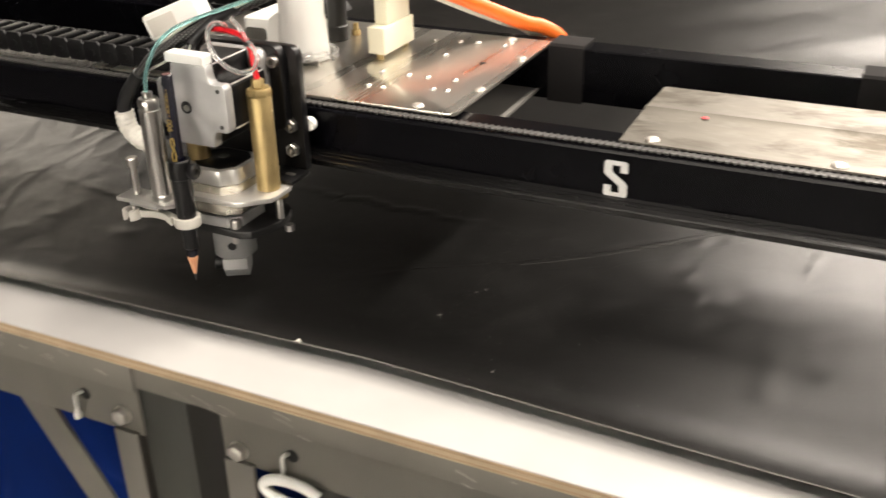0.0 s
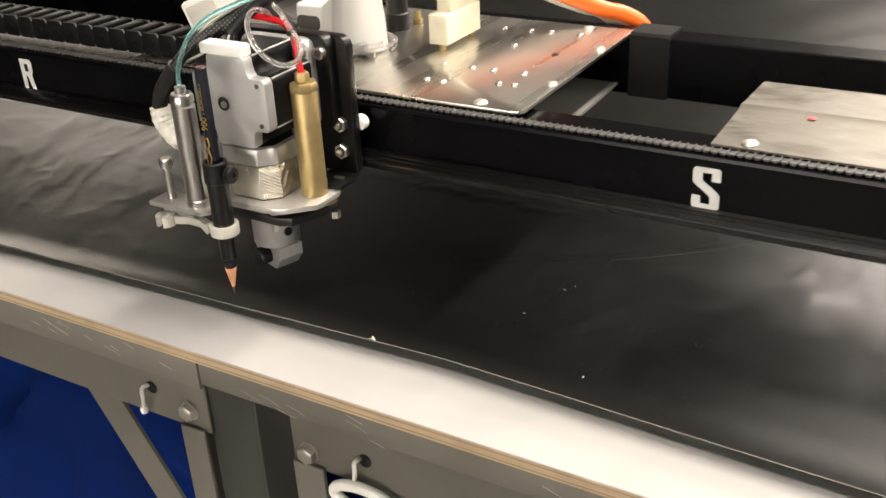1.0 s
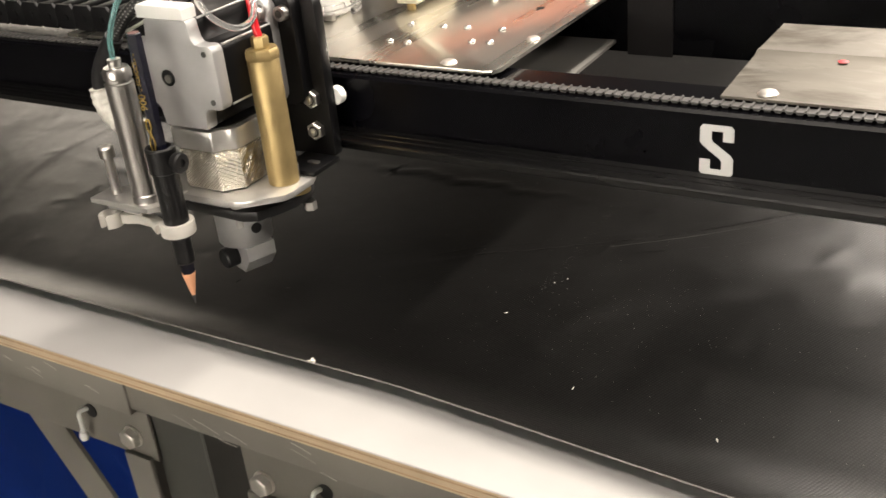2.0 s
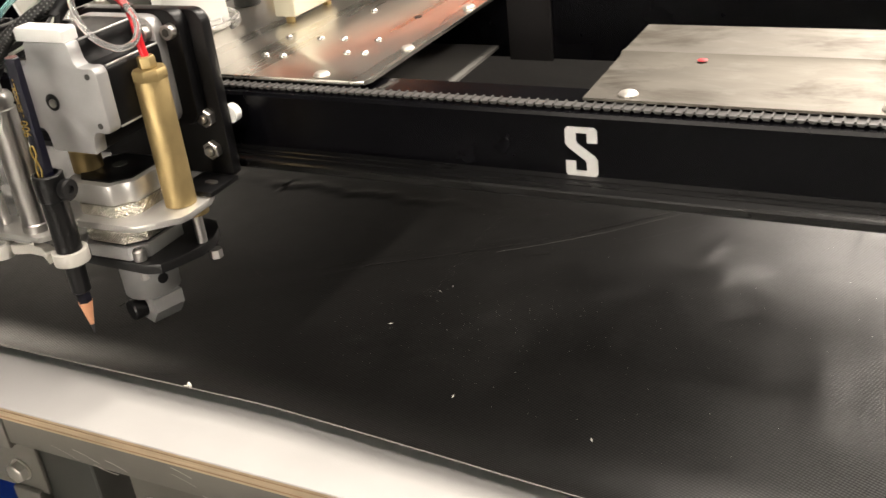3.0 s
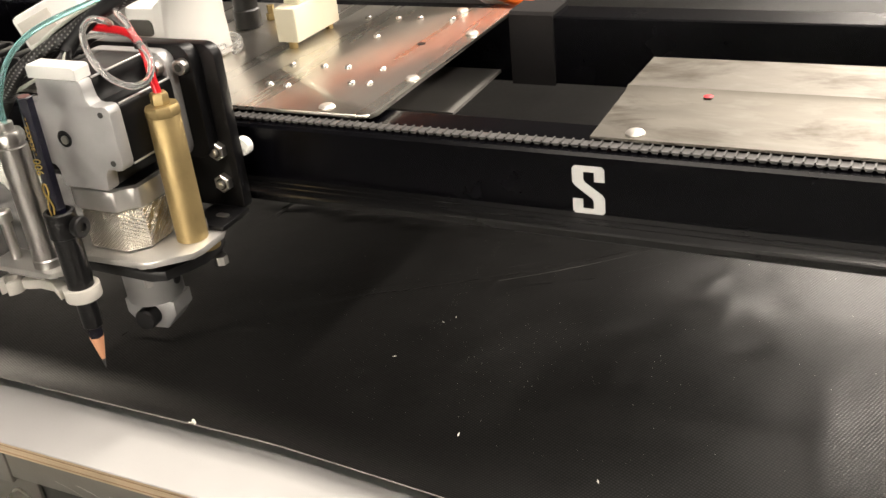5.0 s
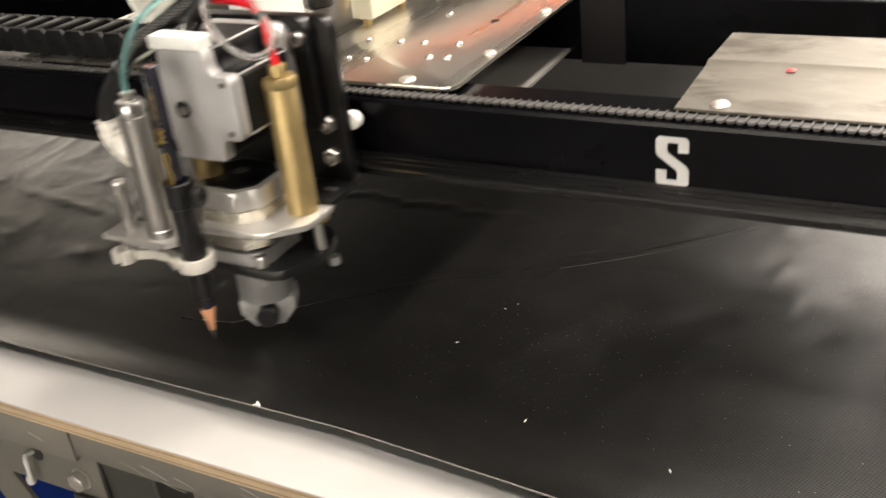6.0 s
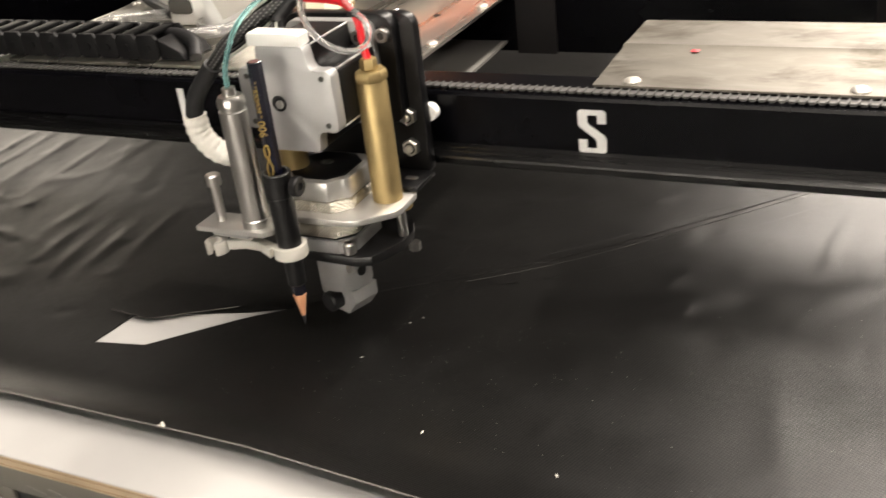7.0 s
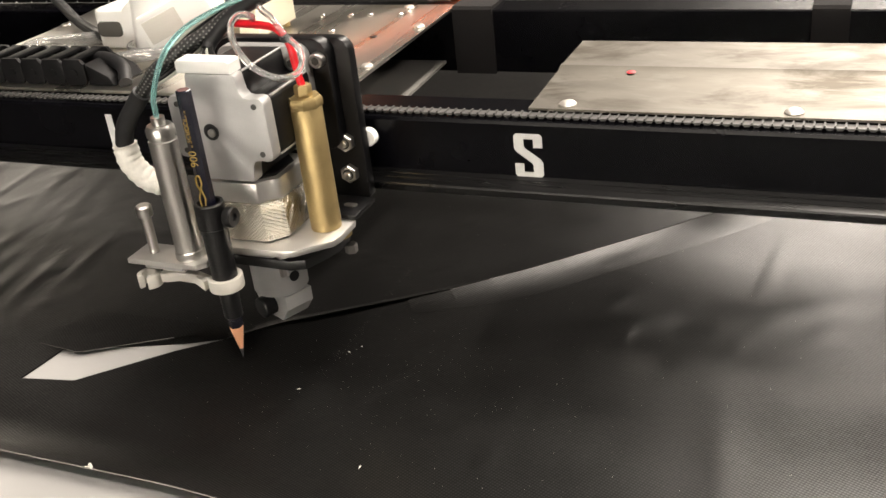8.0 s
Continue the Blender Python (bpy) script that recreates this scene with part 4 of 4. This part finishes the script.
    part("shaft_hole", bm, BLACK_PLASTIC, motor)
    bm = bm_new()
    add_lathe(bm, [(2.2, 45.7), (2.2, 44.8), (0.9, 44.7)], 16, (-90, 0, 145.6), "y")
    part("shaft_screw", bm, STAINLESS, motor)
    # screw holes as dark discs, shade put into the colour
    for x, z in ((-62.6, 160.2), (-62.6, 135.4), (-107.8, 160.2), (-107.8, 135.4)):
        bm = bm_new()
        add_lathe(bm, [(1.5, 45.9), (1.5, 45.4)], 12, (x, 0, z), "y")
        part("screw_hole", bm, SHADED_STEEL, motor)
    bm = bm_new()
    add_prism(bm, rounded(-112, -58.5, 118, 176, 7), 92.1, 99.5, "y", 0.7)
    part("front_flange", bm, ALU, motor)
    bm = bm_new()
    add_prism(bm, [(-104, 176.1), (-72.6, 176.1), (-72.6, 181.5), (-74, 182.6), (-102.5, 182.9), (-104, 181.6)], 46.3, 56.5, "y", 0.6)
    part("wire_connector", bm, WHITE_PLASTIC, motor, "cream-white plastic connector")
    # brass air cylinder
    bm = bm_new()
    add_lathe(bm, [(8.3, 82.2), (8.3, 150), (8.0, 150.6)], 36, (-51.6, 75, 0))
    brass = part("air_cylinder", bm, BRASS, root, "aged brass air cylinder")
    bm = bm_new()
    add_lathe(bm, [(9.0, 150.6), (9.2, 151.2), (9.2, 154.5), (8.2, 156)], 8, (-51.6, 75, 0))
    part("collar", bm, BRASS, brass)
    bm = bm_new()
    add_lathe(bm, [(4.2, 156), (4.6, 156.4), (4.6, 161), (4.0, 162)], 6, (-51.6, 75, 0))
    part("hose_nut", bm, BRASS, brass)
    bm = bm_new()
    add_lathe(bm, [(8, 100), (8, 122)], 28, (-104, 68, 0))
    part("rear_brass_cylinder", bm, BRASS, root)
    # plates
    bm = bm_new()
    add_prism(bm, [(-118, 46), (-100, 42.5), (-62, 43.5), (-56, 45), (-40, 60), (-38.5, 66), (-39, 84), (-42, 90), (-52, 104), (-118, 104)], 78.2, 82, "z", 0.6)
    part("tool_plate", bm, ALU_BRIGHT, root, "satin aluminium tool plate")
    bm = bm_new()
    add_prism(bm, [(-142, 19.5), (-99, 19.5), (-95, 24), (-95, 46), (-118, 46), (-120, 38), (-142, 38)], 79.6, 82.8, "z", 0.5)
    part("side_plate", bm, ALU_BRIGHT, root, "satin aluminium side plate")
    bm = bm_new()
    add_box(bm, -136, -112, 24, 42, 75, 79.5, 1)
    part("side_block", bm, ALU, root)
    # steel air cylinder with its teal tube
    bm = bm_new()
    add_lathe(bm, [(7.8, 82.9), (7.8, 87), (7.2, 87.6), (7.2, 148), (6.4, 148.5), (6.4, 150), (7.2, 150.4), (7.2, 154), (6, 156)], 32, (-107.6, 29, 0))
    steel = part("steel_cylinder", bm, STAINLESS, root, "polished stainless air cylinder")
    bm = bm_new()
    add_lathe(bm, [(3.4, 156), (3.4, 160)], 12, (-107.6, 29, 0))
    part("hose_barb", bm, STAINLESS, steel)
    bm = bm_new()
    add_sweep(bm, [(-107.6, 29, 155), (-108, 29.2, 162), (-107.1, 29.5, 170), (-102.7, 32, 182.6), (-99.2, 38, 191.5), (-93.1, 46, 198.6), (-84.8, 54, 203.1), (-73.8, 62, 207.2), (-30, 82, 222)], 1.4, 12)
    part("teal_tube", bm, TEAL, root, "teal translucent air tube")
    bm = bm_new()
    add_lathe(bm, [(2.6, 82.9), (2.6, 104), (4.2, 104.2), (4.2, 109.5), (3.4, 110.3)], 20, (-131, 29, 0))
    part("guide_pin", bm, STAINLESS, root, "steel guide pin with a round head")
    # pencil and its holder
    lean = pose(-87.4 * MM, 27 * MM, 100 * MM, 0, 0.4, 0)
    bm = bm_new()
    add_lathe(bm, [(3.7, -57), (3.75, -56), (3.75, 74.6), (3.2, 75)], 6)
    pencil = part("pencil", bm, PENCIL_BLUE, root, "navy lacquered pencil with gold print", smooth=20)
    pencil.matrix_basis = lean
    bm = bm_new()
    add_lathe(bm, [(1.15, -70.5), (3.78, -56.5)], 24)
    part("sharpened_wood", bm, PENCIL_WOOD, pencil, "freshly sharpened wood cone")
    bm = bm_new()
    add_lathe(bm, [(0.25, -76.5), (1.15, -70.5)], 16)
    part("lead", bm, GRAPHITE, pencil)
    bm = bm_new()
    add_lathe(bm, [(3.2, 74.9), (3.1, 75.2)], 6)
    part("raw_end", bm, PENCIL_END, pencil, "bare wooden end of the pencil", smooth=0)
    for text, z, size in (("900", 41, 5.8), ("SCHOOL", 56, 3.2)):
        curve = bpy.data.curves.new("print", "FONT")
        curve.body, curve.size, curve.extrude, curve.align_x, curve.align_y = text, size * MM, 0.05 * MM, "CENTER", "CENTER"
        curve.materials.append(GOLD)
        ob = new("number_print", curve)
        ob.parent = pencil
        ob.matrix_basis = Matrix.Translation((0.2 * MM, -3.75 * MM, z * MM)) @ Euler((radians(90), radians(-90), radians(10))).to_matrix().to_4x4()
    bm = bm_new()
    for k in range(9):
        add_box(bm, 0.5, 1.0, -3.62, -3.5, 47 + 2.2 * k, 48.2 + 2.2 * k)
    part("print_bars", bm, GOLD, pencil, "gold lines of tiny print", smooth=0)
    bm = bm_new()
    add_sweep(bm, [(-1.4, -3.5, 15), (-1.8, -3.5, 20), (-0.2, -3.7, 24), (-1.6, -3.5, 27), (-1.4, -3.5, 31), (0.6, -3.6, 32), (1.2, -3.5, 28), (0.4, -3.7, 25), (1.4, -3.4, 20), (0.8, -3.6, 16)], 0.42, 6, 6)
    part("ornament", bm, GOLD, pencil, "gold scroll ornament")
    bm = bm_new()
    add_lathe(bm, [(3.9, 13), (5.4, 13.2), (5.9, 16.5), (7.2, 16.5), (7.7, 15.8), (7.7, 3.2), (6.7, 2.6), (6.6, -31), (5.3, -31.2), (5.0, -49.5), (4.0, -50.5)], 36)
    holder = part("pencil_holder", bm, BLACK_PRINT, root, "black printed plastic pencil holder")
    holder.matrix_basis = lean
    bm = bm_new()
    add_lathe(bm, [(2.2, 6.6), (2.2, 9), (5.0, 9.2), (5.4, 10), (5.4, 13), (4.8, 13.6), (2.2, 13.6), (2, 12.4)], 14, (0, 0, 9), "x")
    part("clamp_screw", bm, BLACK_PLASTIC, holder, "black plastic clamp screw")
    bm = bm_new()
    ring = [(6.7 * math.cos(a), 6.7 * math.sin(a)) for a in np.linspace(-2.7, 2.2, 26)]
    ring2 = [(9.2 * math.cos(a), 9.2 * math.sin(a)) for a in np.linspace(2.2, -2.7, 26)]
    add_prism(bm, ring + ring2, -32.5, -25.5, "z", 0.4)
    clip = part("clip_ring", bm, PALE_PRINT, root, "pale grey printed clip")
    clip.matrix_basis = lean
    bm = bm_new()
    neck = [(-96, 19.5), (-96, 27), (-106, 30.5), (-116, 31), (-122, 28.5), (-127, 27.5), (-128.5, 23), (-123, 23.5), (-117, 26), (-107, 25.5)]
    add_prism(bm, neck, 67.8, 73.2, "z", 0.6)
    turn = np.linspace(-1.15, 4.3, 22)
    hook = [(-132.5 + 6.4 * math.cos(a), 22 + 6.4 * math.sin(a)) for a in turn] + [(-132.5 + 3.4 * math.cos(a), 22 + 3.4 * math.sin(a)) for a in turn[::-1]]
    add_prism(bm, hook, 66.6, 74, "z", 0.5)
    part("clip_arm", bm, PALE_PRINT, root, "pale grey printed hook arm")
    bm = bm_new()
    add_box(bm, -126, -112, 26, 32, 73.7, 75.2)
    part("clip_pad", bm, PALE_PRINT, root)
    # tool motor that rides up and down
    tool = part("tool_motor", (lambda b: (add_prism(b, chamfered(-107, -65, 50, 92, 9), 66.4, 88.4, "z", 0.6), b)[1])(bm_new()), FOIL, root, "small motor wrapped in crinkled metal foil")
    bm = bm_new()
    add_prism(bm, [(-107, 57), (-104, 52), (-99, 50), (-75, 50), (-73.6, 50.8), (-72.4, 53), (-70.6, 55.6), (-67.8, 57.4), (-65.8, 58.4), (-65, 60), (-65, 85), (-73, 92), (-99, 92), (-107, 84)], 88.5, 100, "z", 0.9)
    part("upper_cap", bm, ALU_BRIGHT, tool, "machined aluminium cap")
    bm = bm_new()
    add_prism(bm, chamfered(-104, -68.5, 54, 89, 8), 100.1, 100.8, "z", 0.2)
    part("label_plate", bm, BLACK_ANO, tool)
    # bore shown by a dark disc in place of its shade
    bm = bm_new()
    add_lathe(bm, [(4, 100.9), (4, 101.2), (3, 101.2)], 20, (-88, 75, 0))
    part("top_bore", bm, SHADED_STEEL, tool)
    bm = bm_new()
    add_prism(bm, chamfered(-107.5, -64.5, 49.5, 92.5, 8), 57, 65, "z", 0.8)
    part("lower_cap", bm, ALU, tool, "grey cast aluminium end cap")
    bm = bm_new()
    add_prism(bm, chamfered(-105.5, -66.5, 51.5, 90.5, 8), 65.1, 66.3, "z")
    part("gasket", bm, BLACK_PLASTIC, tool)
    bm = bm_new()
    add_lathe(bm, [(3.6, 57.5), (3.6, 63), (2.6, 64), (1.4, 64), (1.4, 62.6)], 20, (-67.5, 52.6, 0))
    part("corner_screw", bm, STAINLESS, tool)
    bm = bm_new()
    add_prism(bm, [(-116, 58), (-108, 50), (-62, 48.5), (-54, 52), (-49, 63), (-45, 74), (-45, 86), (-50, 97), (-58, 105), (-108, 105), (-116, 96)], 51, 56.9, "z", 0.8)
    part("guide_disc", bm, BLACK_PLASTIC, tool, "black plastic guide plate")
    bm = bm_new()
    add_lathe(bm, [(2.8, 57), (2.8, 74)], 18, (-48, 80, 0))
    part("guide_rod", bm, STAINLESS, tool)
    bm = bm_new()
    add_lathe(bm, [(3.6, 46), (3.6, 50.9)], 6, (-44, 84, 0))
    part("rod_nut", bm, STAINLESS, tool)
    bm = bm_new()
    add_lathe(bm, [(2.4, 44.5), (2.4, 50.9)], 8, (-70, 54, 0))
    part("stop_screw", bm, STAINLESS, tool)
    bm = bm_new()
    add_lathe(bm, [(7.4, 74.6), (7.4, 77.2), (6.4, 78.1)], 24, (-48, 80, 0))
    part("brass_bush", bm, BRASS, root, "brass guide bush")
    # chuck: turned block with slanted flats, a clamping knob and a bore
    bm = bm_new()
    add_lathe(bm, [(15.6, 50.9), (15.6, 26), (15.2, 25.4)], 40)
    add_prism(bm, [(-15.5, 25.3), (15.5, 25.3), (15.5, 17), (8, 8), (-8, 8), (-15.5, 17)], -8.5, 9.5, "y", 0.6)
    chuck = part("chuck", bm, ALU, tool, "machined aluminium blade chuck")
    bm = bm_new()
    add_lathe(bm, [(6.2, -8.6), (6.2, -15.5), (5.4, -16.4)], 24, (0, 0, 17), "y")
    part("chuck_knob", bm, BLACK_PLASTIC, chuck, "black clamping knob")
    # shade of the bore, drawn as a black disc
    bm = bm_new()
    add_lathe(bm, [(3.1, 15.3), (3.1, 15.9)], 18, (0, 0, 36), "x")
    part("chuck_bore", bm, BLACK_PLASTIC, chuck)
    # hoses and cables
    bm = bm_new()
    add_sweep(bm, [(-51.6, 75, 161), (-52.8, 75.2, 166), (-53.6, 75.5, 171.7), (-54.6, 76, 179), (-57.4, 77, 184.8), (-62.6, 78, 189.4), (-72, 80, 190.6), (-85.4, 82, 190.8), (-102, 86, 190), (-113, 88, 188.1), (-130.6, 92, 178.9), (-137, 94, 164)], 2.0, 12)
    part("red_tube", bm, RED, root, "red plastic air tube")
    bm = bm_new()
    add_sweep(bm, [(-40, 100, 232), (-60, 92, 215), (-73.5, 84, 201.1), (-65.6, 80, 194.3), (-56.4, 75, 186.9), (-47.5, 70, 183.4), (-43.1, 66, 178.6), (-45.1, 63, 172.3), (-54, 61, 169.7), (-65.8, 61, 173.1), (-74.6, 62, 180), (-79.7, 64, 187.9), (-80.4, 66, 194.6), (-77.5, 69, 198.6), (-73.9, 72, 198.1), (-74.5, 77, 195.4), (-80, 84, 192)], 1.7, 12, 8)
    part("clear_tube", bm, CLEAR, root, "loop of clear plastic tube")
    bm = bm_new()
    add_sweep(bm, [(-142, 66, 104), (-152, 62, 109), (-159, 60, 119), (-160.5, 60, 130)], 6.8, 16, 10, 0.045)
    part("fibre_wrap", bm, WOOL, root, "white fibrous wrap")
    bm = bm_new()
    add_sweep(bm, [(-160.5, 60, 130), (-158, 60, 138.1), (-153.4, 60, 145.2), (-146, 60, 153.6), (-140.2, 60, 159.9)], 5.0, 14)
    part("shrink_tube", bm, HEATSHRINK, root, "black heat-shrink tube")
    bm = bm_new()
    add_sweep(bm, [(-142, 60, 158), (-135, 61, 165.5), (-127.9, 62, 172.7), (-114.6, 68, 181.3), (-101.8, 76, 188.5), (-89.2, 82, 196.2), (-76, 86, 201.8), (-40, 94, 218), (0, 102, 236)], 3.7, 14)
    part("braided_sleeve", bm, BRAID, root, "black braided cable sleeve")
    bm = bm_new()
    add_sweep(bm, [(-101, 71, 180.5), (-100.3, 74, 183.4), (-97.5, 76, 187), (-93.7, 78, 191.1), (-86, 82, 197.4), (-70, 86, 206)], 3.6, 14)
    part("motor_lead", bm, HEATSHRINK, root, "black heat-shrink motor lead")
    for k in range(5):
        bm = bm_new()
        add_sweep(bm, [(-100 + 4 * k, 57, 177), (-101.5 + 2.6 * k, 63, 178.5), (-102.4 + 1.2 * k, 70, 181.5), (-100.8 + 0.6 * k, 74, 185)], 0.9, 8)
        part("wire", bm, GREY_CABLE if k == 2 else BLACK_PLASTIC, root)
    bm = bm_new()
    add_lathe(bm, [(3.2, -1.4), (3.2, 1.4)], 16, (-57, 76.8, 185))
    part("cable_tie", bm, BLACK_PLASTIC, root)
    # guide wheels behind the plate
    for x, z in ((-41.5, 117), (-129, 117)):
        bm = bm_new()
        add_lathe(bm, [(3, 115.1), (4.8, 115.3), (5.1, 116), (5.1, 119.6), (4.6, 120.3)], 28, (x, 0, z), "y")
        part("guide_wheel", bm, WHITE_PLASTIC, root, "white nylon guide wheel")
    bm = bm_new()
    add_box(bm, -24, 24, -9, 9, -10, 10, 2.5)
    box = part("cable_junction", bm, WHITE_PLASTIC, root, "white plastic junction box among the cables")
    box.matrix_basis = pose(-144 * MM, 112 * MM, 187 * MM, 0, -22, 8)
    bm = bm_new()
    add_box(bm, -20, 4, -9.9, -9.1, -7, 6, 0.3)
    part("grey_panel", bm, PALE_PRINT, box)
    for k in range(7):
        bm = bm_new()
        o = 2.2 * (k - 3)
        add_sweep(bm, [(-141, 64 + o * 0.5, 161 + o * 0.3), (-124, 74, 175 + o), (-104, 82 - o * 0.4, 190 + o * 0.7), (-80, 84, 203 + o * 0.3), (-58, 84, 212)], 1.2, 6)
        part("wire", bm, BLACK_PLASTIC if k % 3 else GREY_CABLE, root)
    return root, tool, chuck


head, tool, chuck = cutting_head()
tool_home = (-88 * MM, 75 * MM)


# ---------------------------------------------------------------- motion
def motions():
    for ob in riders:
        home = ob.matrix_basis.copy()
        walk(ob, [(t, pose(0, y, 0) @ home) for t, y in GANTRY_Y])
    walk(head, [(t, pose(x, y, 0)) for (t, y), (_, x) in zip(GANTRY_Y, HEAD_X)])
    up = 0.0165
    lifts = [(0, 0), (0.5, 0.001), (0.6, 0.008), (0.7, up), (1.2, up), (2.1, up), (2.25, 0), (3.5, 0), (3.6, 0.008), (3.7, up), (5.2, up), (5.3, 0.009), (5.4, 0), (7.2, 0), (7.3, 0.011), (7.4, up), (8, up)]
    walk(tool, [(t, pose(0, 0, z)) for t, z in lifts])
    turns = [(0, -60), (0.8, -60), (1.0, -20), (1.2, 20), (2.3, -30), (3.0, -20), (4.2, -20), (5.3, 20), (5.5, 24), (6.0, 30), (6.5, 24), (6.8, 5), (7.0, -20), (8.0, -25)]
    walk(chuck, [(t, pose(*tool_home, 0, 0, 0, a)) for t, a in turns])
    # the front hem is drawn back and lies askew at first, then settles
    walk(hem, [(0, pose(0, 0.0125, 0.0003, 0, 0, 1.9)), (1.2, pose(0, 0.0125, 0.0003, 0, 0, 1.9)), (2.3, pose(0, 0, 0)), (8, pose(0, 0, 0))])
    # the cut flap is dragged open as the blade passes
    home = (26 * MM, 142 * MM, 0)
    walk(flap, [(0, pose(*home)), (5.9, pose(*home)), (6.1, pose(*home, 0, 0.2, -2.5)), (6.3, pose(*home, 0, 1.0, -9)), (6.5, pose(*home, 0, 1.5, -13)), (8, pose(*home, 0, 1.7, -13.5))])
    # the freed edge of the cut springs up once the blade lifts
    for lip, (x, y, z), turn, down, rise in lips:
        def hinged(angle):
            return pose(x, y, z, 0, 0, turn) @ pose(0, 0, 0, angle) @ pose(x, y, z, 0, 0, turn).inverted()
        half = 0.5 * (down + rise)
        walk(lip, [(0, hinged(down)), (7.2, hinged(down)), (7.45, hinged(half)), (7.7, hinged(rise)), (8, hinged(rise))])


motions()
